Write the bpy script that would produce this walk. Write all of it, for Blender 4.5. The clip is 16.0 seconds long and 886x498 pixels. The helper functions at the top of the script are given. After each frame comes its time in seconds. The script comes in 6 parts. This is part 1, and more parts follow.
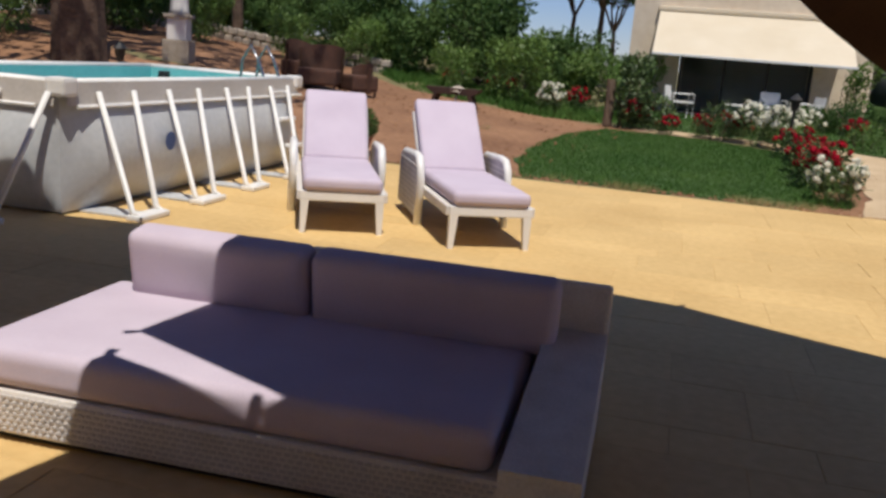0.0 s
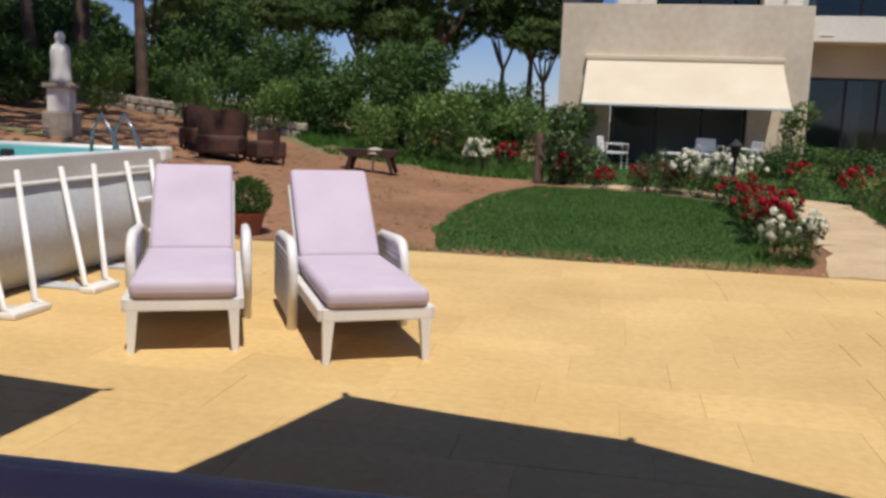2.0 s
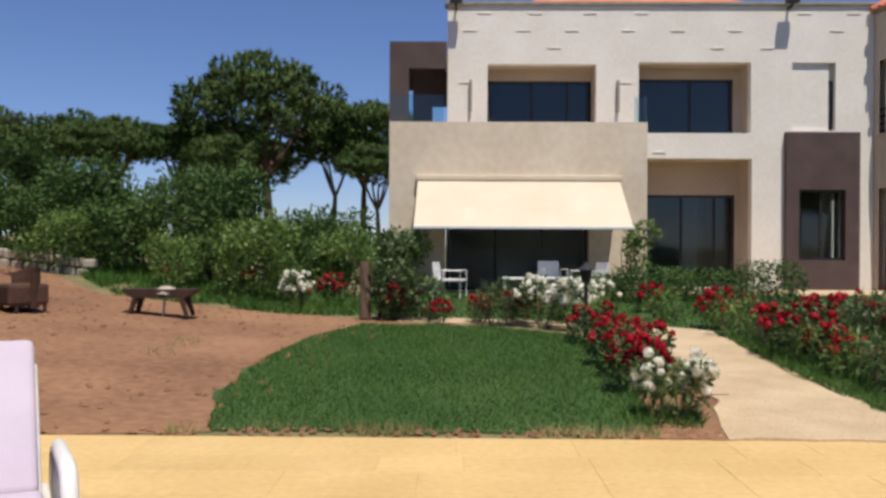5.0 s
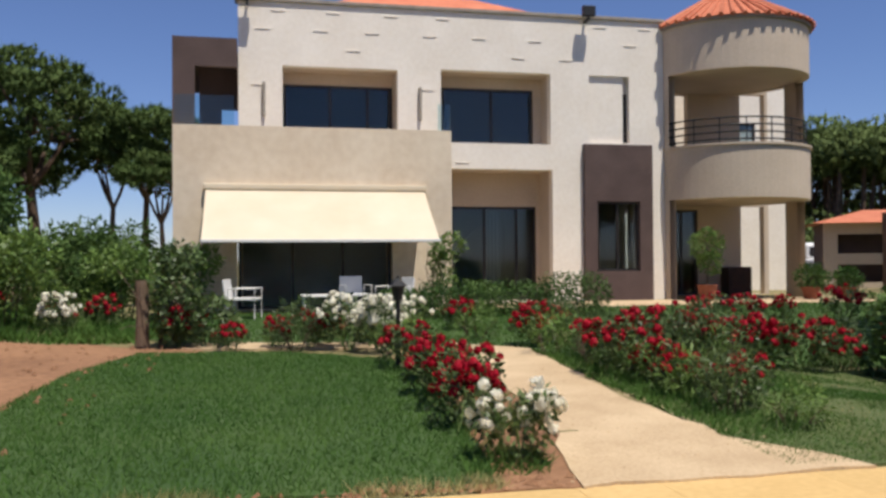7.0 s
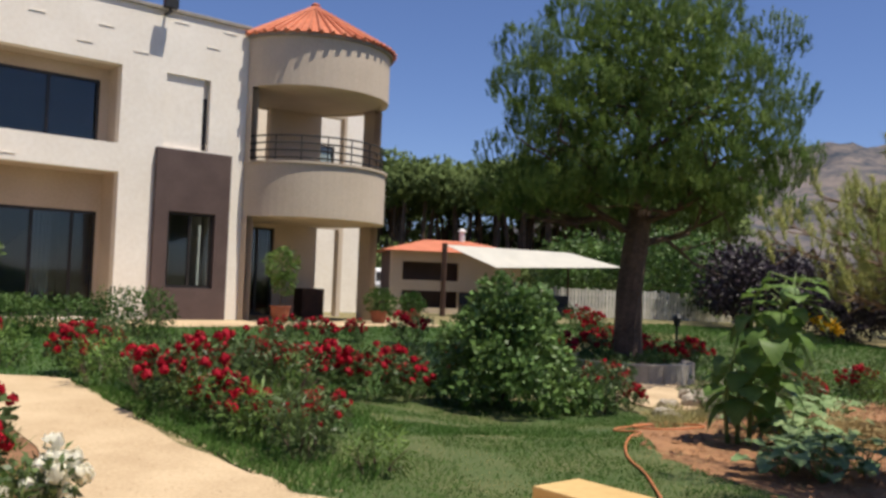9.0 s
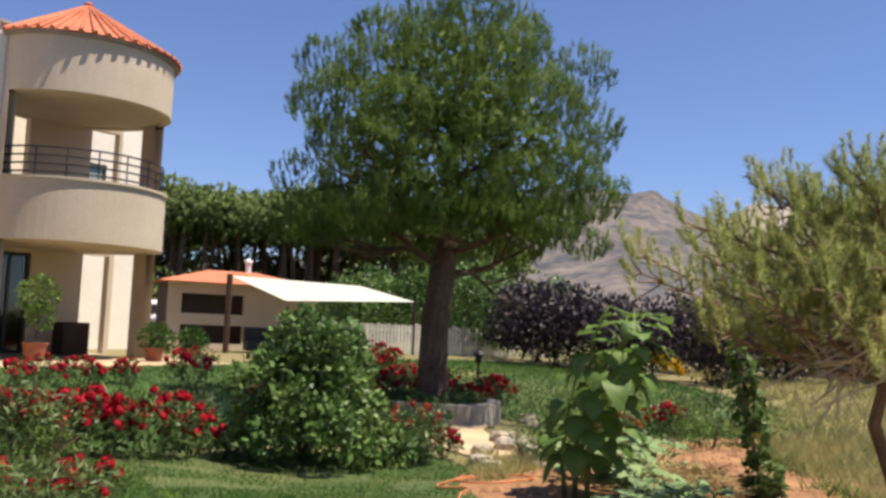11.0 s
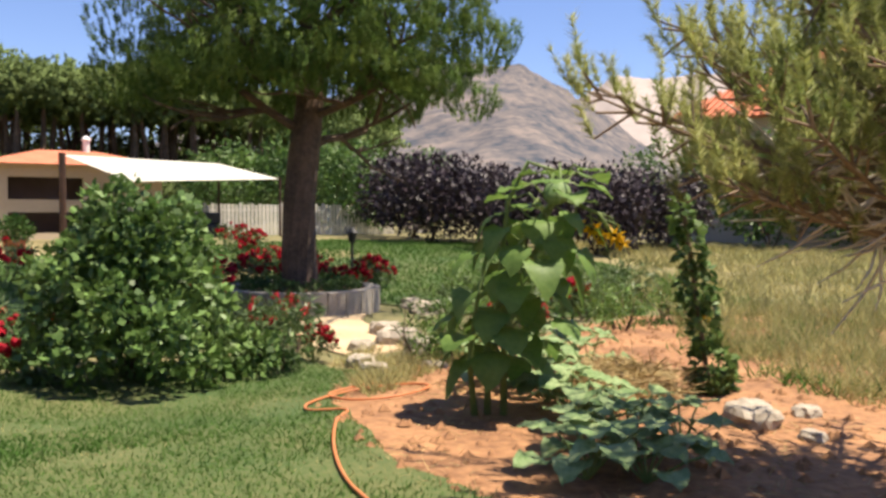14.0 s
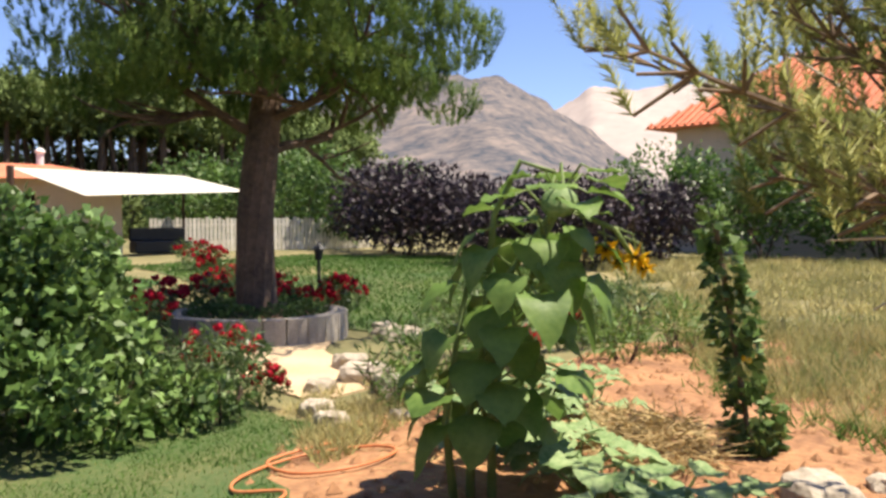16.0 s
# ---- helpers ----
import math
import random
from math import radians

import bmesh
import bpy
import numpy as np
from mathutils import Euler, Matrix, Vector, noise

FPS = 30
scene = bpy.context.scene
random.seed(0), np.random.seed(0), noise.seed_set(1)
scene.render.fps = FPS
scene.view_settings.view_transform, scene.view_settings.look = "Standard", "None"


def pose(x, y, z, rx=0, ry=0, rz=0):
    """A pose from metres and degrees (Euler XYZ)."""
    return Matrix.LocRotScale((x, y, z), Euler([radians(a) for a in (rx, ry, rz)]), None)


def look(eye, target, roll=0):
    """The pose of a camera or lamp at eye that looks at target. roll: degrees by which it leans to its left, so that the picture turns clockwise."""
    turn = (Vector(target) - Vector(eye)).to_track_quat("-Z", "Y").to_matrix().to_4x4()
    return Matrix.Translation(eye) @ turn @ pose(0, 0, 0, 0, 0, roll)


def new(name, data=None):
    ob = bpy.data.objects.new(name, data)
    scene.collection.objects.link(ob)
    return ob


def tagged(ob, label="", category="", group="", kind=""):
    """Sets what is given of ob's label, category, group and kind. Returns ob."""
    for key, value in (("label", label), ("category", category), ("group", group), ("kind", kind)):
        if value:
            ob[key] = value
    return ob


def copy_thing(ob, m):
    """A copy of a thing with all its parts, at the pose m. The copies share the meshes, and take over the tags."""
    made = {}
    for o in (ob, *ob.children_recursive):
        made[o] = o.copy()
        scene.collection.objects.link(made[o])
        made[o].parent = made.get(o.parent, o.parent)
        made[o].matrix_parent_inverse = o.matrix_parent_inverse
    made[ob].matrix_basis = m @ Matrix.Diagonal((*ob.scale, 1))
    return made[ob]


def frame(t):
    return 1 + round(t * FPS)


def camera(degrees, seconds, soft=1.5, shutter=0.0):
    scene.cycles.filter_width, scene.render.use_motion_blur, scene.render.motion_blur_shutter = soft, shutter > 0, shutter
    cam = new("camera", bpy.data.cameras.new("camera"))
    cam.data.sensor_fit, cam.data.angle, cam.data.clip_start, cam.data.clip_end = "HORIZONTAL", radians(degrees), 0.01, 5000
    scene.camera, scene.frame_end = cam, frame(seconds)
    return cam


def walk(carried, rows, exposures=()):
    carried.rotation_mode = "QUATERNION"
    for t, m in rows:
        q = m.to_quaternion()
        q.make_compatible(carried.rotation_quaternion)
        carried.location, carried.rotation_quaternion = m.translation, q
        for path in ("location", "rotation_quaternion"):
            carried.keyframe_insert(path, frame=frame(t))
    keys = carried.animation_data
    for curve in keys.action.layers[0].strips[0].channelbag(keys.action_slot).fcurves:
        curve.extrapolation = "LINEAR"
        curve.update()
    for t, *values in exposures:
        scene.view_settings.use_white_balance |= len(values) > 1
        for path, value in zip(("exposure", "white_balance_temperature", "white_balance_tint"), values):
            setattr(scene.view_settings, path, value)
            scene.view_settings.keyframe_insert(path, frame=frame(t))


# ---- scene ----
cam = camera(53.5, 16.0, soft=3.0)
METRES, EYE, TILT, LEAN, TURN = 12.4, 1.5, 0.0, 0.0, 14.0
ROWS = [
    (0.0, 0.0, 0.0, 0.0, 1.02, -12.54, -4.58),
    (0.5, 0.0053, 0.031, 0.0009, -2.56, -9.72, -4.29),
    (1.0, 0.0121, 0.0632, 0.0022, -8.68, -7.37, -2.98),
    (1.5, 0.0284, 0.0961, 0.0009, -8.77, -7.46, -3.36),
    (2.0, 0.0352, 0.1314, 0.001, -3.0, -8.61, -2.05),
    (2.5, 0.0376, 0.1656, 0.0001, 5.09, -8.73, 0.14),
    (3.0, 0.0518, 0.2019, 0.0002, 5.99, -7.64, -0.26),
    (3.5, 0.0665, 0.2326, 0.0002, -5.14, -6.09, -0.28),
    (4.0, 0.0824, 0.2642, 0.0001, -11.3, -4.13, -0.52),
    (6.5, 0.1071, 0.4204, 0.0042, -15.77, 2.67, 0.88),
    (7.0, 0.1214, 0.4431, 0.0016, -26.42, 0.75, 0.41),
    (7.5, 0.143, 0.4675, 0.002, -33.53, 0.99, -1.55),
    (8.0, 0.1558, 0.4911, 0.0032, -43.0, 1.29, -0.97),
    (8.5, 0.1718, 0.5095, 0.0027, -51.27, 1.42, -0.58),
    (9.0, 0.1955, 0.5294, 0.0032, -53.7, 2.3, -2.23),
    (9.5, 0.214, 0.5523, 0.0042, -58.79, 3.55, -2.88),
    (12.0, 0.3258, 0.6341, 0.0024, -71.59, 3.26, -1.5),
    (12.5, 0.3523, 0.647, 0.0016, -74.38, 1.27, -0.83),
    (13.0, 0.3816, 0.6562, -0.0002, -76.11, -0.3, -0.02),
    (13.5, 0.4156, 0.661, 0.0001, -74.32, -0.81, -0.61),
    (14.0, 0.4473, 0.6698, -0.0022, -76.17, -2.68, -0.29),
    (14.5, 0.4805, 0.6734, -0.0027, -77.83, -3.33, -0.18),
    (15.0, 0.5129, 0.6771, -0.0003, -76.43, -2.22, 0.27),
    (15.5, 0.5421, 0.6874, -0.0001, -78.23, -1.6, 1.13),
    (16.0, 0.5669, 0.6931, -0.0006, -77.5, -1.93, 0.31),
]
walk(cam, [(t, pose(0, 0, EYE, TILT, LEAN, TURN) @ pose(METRES * x, METRES * y, METRES * z, 90 + pitch, roll, yaw)) for t, x, y, z, yaw, pitch, roll in ROWS],
     exposures=[(0.0, -0.10, 6500, 10), (4.0, 0.0, 6500, 10), (6.5, 0.18, 6650, 10), (8.0, 0.14, 6750, 10), (9.0, 0.30, 6850, 10), (12.0, 0.88, 7350, 10), (13.5, 1.02, 7450, 11), (16.0, 1.16, 7400, 11)])

# ---- light ----
SUN = Vector((0.16, -0.36, 1.0)).normalized()
world = bpy.data.worlds.new("sky")
scene.world = world
world.use_nodes = True
wn = world.node_tree.nodes
sky = wn.new("ShaderNodeTexSky")
sky.sky_type, sky.sun_disc = "NISHITA", False
sky.sun_elevation, sky.sun_rotation = math.asin(SUN.z), math.atan2(SUN.x, SUN.y)
sky.altitude, sky.air_density, sky.dust_density, sky.ozone_density = 900, 1.0, 0.05, 6.0
wn["Background"].inputs[1].default_value = 0.080
tint = wn.new("ShaderNodeMix")
tint.data_type, tint.blend_type = "RGBA", "MULTIPLY"
tint.inputs["Factor"].default_value = 1.0
tint.inputs["B"].default_value = (0.98, 0.97, 1.18, 1)
world.node_tree.links.new(sky.outputs[0], tint.inputs["A"])
world.node_tree.links.new(tint.outputs["Result"], wn["Background"].inputs[0])
sun_data = bpy.data.lights.new("sun", "SUN")
sun_data.energy, sun_data.angle, sun_data.color = 4.7, radians(0.6), (1.0, 0.95, 0.86)
sun = new("sun", sun_data)
sun.matrix_world = look(SUN * 50, (0, 0, 0))


# ---- materials ----
def material(name, c1, c2, rough=0.8, scale=2.0, fine=30.0, bump=0.15, metal=0.0, rand=0.0, island=False, leaf=0.0, spec=0.4, dist=0.02):
    """Two colours mixed by noise at two scales, with fine relief; rand varies the value piece by piece."""
    m = bpy.data.materials.new(name)
    m.use_nodes = True
    nt = m.node_tree
    n, ln = nt.nodes, nt.links
    b = n["Principled BSDF"]
    geo = n.new("ShaderNodeNewGeometry")
    big, small = n.new("ShaderNodeTexNoise"), n.new("ShaderNodeTexNoise")
    big.inputs["Scale"].default_value, big.inputs["Detail"].default_value = scale, 4
    small.inputs["Scale"].default_value, small.inputs["Detail"].default_value = fine, 3
    for q in (big, small):
        ln.new(geo.outputs["Position"], q.inputs["Vector"])
    add = n.new("ShaderNodeMath")
    add.operation = "MULTIPLY_ADD"
    add.inputs[1].default_value = 0.45
    ln.new(small.outputs[0], add.inputs[0])
    mul = n.new("ShaderNodeMath")
    mul.operation = "MULTIPLY"
    mul.inputs[1].default_value = 0.55
    ln.new(big.outputs[0], mul.inputs[0])
    ln.new(mul.outputs[0], add.inputs[2])
    ramp = n.new("ShaderNodeValToRGB")
    ramp.color_ramp.elements[0].position, ramp.color_ramp.elements[1].position = 0.36, 0.64
    ramp.color_ramp.elements[0].color, ramp.color_ramp.elements[1].color = (*c1, 1), (*c2, 1)
    ln.new(add.outputs[0], ramp.inputs[0])
    colour = ramp.outputs[0]
    if rand:
        hsv = n.new("ShaderNodeHueSaturation")
        src = geo.outputs["Random Per Island"] if island else n.new("ShaderNodeObjectInfo").outputs["Random"]
        mr = n.new("ShaderNodeMapRange")
        mr.inputs["To Min"].default_value, mr.inputs["To Max"].default_value = 1 - rand, 1 + rand
        ln.new(src, mr.inputs["Value"])
        ln.new(mr.outputs[0], hsv.inputs["Value"])
        ln.new(colour, hsv.inputs["Color"])
        colour = hsv.outputs[0]
    ln.new(colour, b.inputs["Base Color"])
    b.inputs["Roughness"].default_value, b.inputs["Metallic"].default_value = rough, metal
    b.inputs["Specular IOR Level"].default_value = spec
    if bump:
        bp = n.new("ShaderNodeBump")
        bp.inputs["Strength"].default_value, bp.inputs["Distance"].default_value = bump, dist
        ln.new(add.outputs[0], bp.inputs["Height"])
        ln.new(bp.outputs[0], b.inputs["Normal"])
    if leaf:
        tr, mix = n.new("ShaderNodeBsdfTranslucent"), n.new("ShaderNodeMixShader")
        mix.inputs[0].default_value = leaf
        ln.new(colour, tr.inputs[0])
        ln.new(b.outputs[0], mix.inputs[1])
        ln.new(tr.outputs[0], mix.inputs[2])
        ln.new(mix.outputs[0], n["Material Output"].inputs[0])
    return m


def glass(name, tint, ior=1.5):
    m = bpy.data.materials.new(name)
    m.use_nodes = True
    n, ln = m.node_tree.nodes, m.node_tree.links
    n.remove(n["Principled BSDF"])
    t, g, f, x = n.new("ShaderNodeBsdfTransparent"), n.new("ShaderNodeBsdfGlossy"), n.new("ShaderNodeFresnel"), n.new("ShaderNodeMixShader")
    t.inputs[0].default_value = (*tint, 1)
    g.inputs["Roughness"].default_value = 0.03
    f.inputs[0].default_value = ior
    ln.new(f.outputs[0], x.inputs[0])
    ln.new(t.outputs[0], x.inputs[1])
    ln.new(g.outputs[0], x.inputs[2])
    ln.new(x.outputs[0], n["Material Output"].inputs[0])
    return m


M_SOIL = material("red_soil", (0.175, 0.085, 0.044), (0.32, 0.17, 0.09), 0.95, 0.5, 9, 0.6, dist=0.05)
M_BED = material("orange_bed_soil", (0.18, 0.085, 0.042), (0.40, 0.205, 0.098), 0.95, 1.6, 14, 0.7, dist=0.05)
M_FIELD = material("dry_field", (0.11, 0.11, 0.045), (0.26, 0.21, 0.10), 0.95, 0.08, 1.5, 0.4)
M_GRASS = material("lawn_soil_and_grass", (0.030, 0.070, 0.016), (0.060, 0.105, 0.026), 0.9, 0.7, 40, 0.5)
M_GRASS_DRY = material("patchy_lawn", (0.036, 0.080, 0.018), (0.120, 0.125, 0.046), 0.9, 0.8, 22, 0.5)
M_BLADE = material("grass_blade", (0.052, 0.128, 0.023), (0.102, 0.188, 0.043), 0.75, 0.6, 20, 0, rand=0.2, island=True, leaf=0.25, spec=0.15)
M_BLADE_DRY = material("dry_grass_blade", (0.24, 0.25, 0.095), (0.48, 0.41, 0.20), 0.8, 0.5, 10, 0, rand=0.25, island=True, leaf=0.35, spec=0.1)
M_PATH = material("sandy_path", (0.42, 0.30, 0.18), (0.58, 0.44, 0.28), 0.95, 1.4, 35, 0.5, dist=0.02)
M_SLAB = material("yellow_limestone_paving", (0.54, 0.355, 0.145), (0.66, 0.455, 0.20), 0.75, 0.9, 16, 0.03, rand=0.055, spec=0.3)
M_JOINT = material("sand_joint", (0.50, 0.335, 0.14), (0.60, 0.41, 0.19), 0.95, 3, 60, 0.2)
M_STONE = material("white_limestone_cladding", (0.79, 0.72, 0.63), (0.88, 0.82, 0.74), 0.85, 0.9, 9, 0.02, spec=0.2)
M_STONE2 = material("sandy_limestone_cladding", (0.64, 0.52, 0.39), (0.76, 0.65, 0.51), 0.85, 0.6, 5, 0.02, spec=0.2)
M_RENDER = material("beige_render", (0.50, 0.41, 0.32), (0.60, 0.50, 0.40), 0.9, 0.8, 20, 0.03, spec=0.2)
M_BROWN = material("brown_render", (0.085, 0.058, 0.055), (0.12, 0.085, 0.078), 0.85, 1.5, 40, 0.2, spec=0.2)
M_FRAME = material("dark_window_frame", (0.018, 0.015, 0.015), (0.03, 0.026, 0.025), 0.4, 3, 60, 0)
M_ROOF = material("orange_clay_tile", (0.42, 0.12, 0.06), (0.58, 0.20, 0.11), 0.8, 1.5, 14, 0.3, rand=0.15)
M_PLASTER = material("interior_plaster", (0.55, 0.50, 0.45), (0.62, 0.58, 0.52), 0.9, 1, 30, 0)
M_GLASS = glass("window_glass", (0.62, 0.70, 0.74), 1.55)
M_BALU = glass("balustrade_glass", (0.80, 0.90, 0.90), 1.5)
M_AWN = material("cream_awning_fabric", (0.76, 0.66, 0.50), (0.84, 0.75, 0.60), 0.8, 1.2, 90, 0.05, leaf=0.25, spec=0.1)
M_SAIL = material("white_sail_fabric", (0.56, 0.54, 0.48), (0.66, 0.63, 0.56), 0.8, 1.2, 90, 0.05, leaf=0.2, spec=0.1)
M_PARASOL = material("brown_parasol_fabric", (0.045, 0.022, 0.014), (0.07, 0.036, 0.022), 0.8, 2, 120, 0.05, leaf=0.08, spec=0.15)
M_CUSHION = material("lilac_canvas_cushion", (0.50, 0.42, 0.50), (0.57, 0.49, 0.57), 0.9, 3, 160, 0.12, spec=0.15, dist=0.004)
M_PIPING = material("grey_lilac_piping", (0.30, 0.25, 0.32), (0.36, 0.30, 0.38), 0.9, 5, 150, 0.1)
M_WICKER = material("white_painted_wicker", (0.58, 0.54, 0.50), (0.74, 0.70, 0.66), 0.6, 6, 90, 0.3)
M_WICKER2 = material("grey_wicker_strand", (0.46, 0.43, 0.42), (0.58, 0.55, 0.54), 0.65, 6, 90, 0.3)
M_WHITE = material("white_enamel", (0.72, 0.70, 0.67), (0.80, 0.78, 0.75), 0.4, 4, 60, 0.05)
M_LINER = material("pale_grey_pool_liner", (0.44, 0.45, 0.46), (0.54, 0.55, 0.56), 0.45, 1.5, 20, 0.1)
M_AQUA = material("aqua_pool_liner", (0.16, 0.50, 0.50), (0.22, 0.58, 0.58), 0.5, 2, 20, 0)
M_LOGO = material("blue_print", (0.03, 0.06, 0.18), (0.05, 0.09, 0.24), 0.5, 5, 40, 0)
M_WATER = glass("pool_water", (0.72, 0.93, 0.95), 1.33)
M_STEEL = material("galvanised_steel", (0.35, 0.36, 0.37), (0.5, 0.5, 0.51), 0.35, 8, 60, 0.05, metal=1.0)
M_DARKMETAL = material("black_iron", (0.012, 0.012, 0.013), (0.025, 0.024, 0.024), 0.5, 8, 60, 0.1)
M_RUST = material("dark_rusty_iron", (0.03, 0.016, 0.012), (0.07, 0.032, 0.02), 0.7, 5, 40, 0.3)
M_BARK = material("pine_bark", (0.055, 0.036, 0.026), (0.135, 0.088, 0.062), 0.95, 3, 16, 0.9, dist=0.05)
M_TWIG = material("pale_dry_twig", (0.38, 0.33, 0.27), (0.56, 0.50, 0.42), 0.9, 8, 60, 0.3)
M_NEEDLE = material("pine_needle", (0.054, 0.112, 0.024), (0.160, 0.228, 0.054), 0.6, 1.3, 5, 0, rand=0.2, island=True, leaf=0.38, spec=0.2)
M_NEEDLE_OLIVE = material("olive_pine_needle", (0.15, 0.20, 0.055), (0.40, 0.40, 0.15), 0.6, 2.2, 8, 0, rand=0.25, island=True, leaf=0.4, spec=0.2)
M_NEEDLE_FAR = material("dark_pine_needle", (0.042, 0.080, 0.024), (0.095, 0.135, 0.042), 0.7, 0.35, 3, 0, rand=0.2, island=True, leaf=0.15, spec=0.1)
# needles of the far wood, lightened to paint in distance haze
M_NEEDLE_WOOD = material("hazed_wood_pine_needle", (0.090, 0.135, 0.050), (0.175, 0.225, 0.085), 0.8, 0.16, 1.5, 0, rand=0.15, island=True, leaf=0.2, spec=0.05)
M_LEAF = material("shrub_leaf", (0.034, 0.082, 0.020), (0.105, 0.170, 0.046), 0.6, 0.9, 6, 0, rand=0.25, island=True, leaf=0.3, spec=0.2)
M_LEAF_LIGHT = material("light_green_leaf", (0.09, 0.17, 0.035), (0.17, 0.26, 0.06), 0.5, 0.8, 6, 0, rand=0.35, island=True, leaf=0.3)
M_LEAF_MID = material("mid_green_leaf", (0.055, 0.12, 0.026), (0.11, 0.19, 0.045), 0.5, 0.8, 6, 0, rand=0.35, island=True, leaf=0.3)
M_LEAF_ROSE = material("rose_leaf", (0.055, 0.095, 0.030), (0.115, 0.165, 0.058), 0.45, 1.2, 9, 0, rand=0.4, island=True, leaf=0.25)
M_LEAF_IVY = material("glossy_climber_leaf", (0.065, 0.135, 0.034), (0.155, 0.245, 0.07), 0.5, 1.5, 9, 0, rand=0.45, island=True, leaf=0.25, spec=0.4)
M_LEAF_PLUM = material("dark_plum_leaf", (0.022, 0.016, 0.022), (0.045, 0.028, 0.036), 0.5, 0.8, 7, 0, rand=0.4, island=True, leaf=0.12)
M_LEAF_SQUASH = material("silvery_squash_leaf", (0.11, 0.20, 0.07), (0.30, 0.38, 0.19), 0.65, 7, 40, 0.2, rand=0.25, island=True, leaf=0.2, spec=0.2)
M_LEAF_SUN = material("sunflower_leaf", (0.085, 0.165, 0.032), (0.16, 0.26, 0.06), 0.55, 4, 30, 0.25, rand=0.25, island=True, leaf=0.35)
M_STEM = material("green_stem", (0.10, 0.16, 0.04), (0.18, 0.24, 0.08), 0.6, 8, 60, 0.2)
M_RED = material("red_rose_petal", (0.26, 0.004, 0.014), (0.46, 0.010, 0.030), 0.65, 6, 40, 0, rand=0.3, island=True, leaf=0.12, spec=0.15)
M_ROSEWHITE = material("white_rose_petal", (0.82, 0.79, 0.66), (0.90, 0.88, 0.78), 0.6, 6, 40, 0, rand=0.12, island=True, leaf=0.4)
M_YELLOW = material("yellow_petal", (0.62, 0.36, 0.01), (0.74, 0.48, 0.02), 0.6, 6, 40, 0, rand=0.2, island=True, leaf=0.2)
M_SEED = material("brown_seed_disc", (0.05, 0.03, 0.01), (0.10, 0.06, 0.02), 0.9, 30, 120, 0.5)
M_ROCK = material("pale_boulder", (0.28, 0.235, 0.18), (0.44, 0.38, 0.31), 0.9, 4, 22, 0.6, dist=0.04)
M_CONC = material("grey_stone_kerb", (0.24, 0.21, 0.18), (0.36, 0.32, 0.27), 0.9, 3, 30, 0.4)
M_HOSE = material("orange_hose", (0.50, 0.16, 0.06), (0.60, 0.22, 0.09), 0.5, 6, 60, 0)
M_TERRA = material("terracotta", (0.22, 0.07, 0.04), (0.32, 0.11, 0.06), 0.8, 6, 40, 0.2)
M_STRAW = material("dry_straw", (0.34, 0.24, 0.11), (0.52, 0.40, 0.20), 0.9, 6, 30, 0.2, rand=0.3, island=True, leaf=0.15)
M_WOODPOST = material("grey_brown_wood", (0.11, 0.075, 0.05), (0.20, 0.14, 0.095), 0.9, 4, 40, 0.5)
M_FENCE = material("weathered_white_board", (0.60, 0.57, 0.51), (0.76, 0.72, 0.65), 0.85, 4, 40, 0.3, rand=0.15)
M_SACK = material("rusty_brown_steel_tank", (0.05, 0.026, 0.018), (0.11, 0.05, 0.032), 0.8, 3, 25, 0.4)
M_CAR = material("white_car_paint", (0.72, 0.72, 0.72), (0.76, 0.76, 0.76), 0.25, 2, 20, 0)
M_RUBBER = material("black_rubber", (0.012, 0.012, 0.012), (0.02, 0.02, 0.02), 0.8, 6, 50, 0.1)
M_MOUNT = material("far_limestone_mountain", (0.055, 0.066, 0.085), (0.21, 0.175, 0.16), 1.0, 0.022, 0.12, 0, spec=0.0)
# pale base colour carries the air haze over the far ridge
M_MOUNT2 = material("far_ridge_haze_in_colour", (0.33, 0.28, 0.26), (0.40, 0.34, 0.31), 1.0, 0.004, 0.03, 0, spec=0.0)
M_STATUE = material("white_marble_figure", (0.60, 0.59, 0.56), (0.70, 0.69, 0.66), 0.6, 4, 40, 0.1)


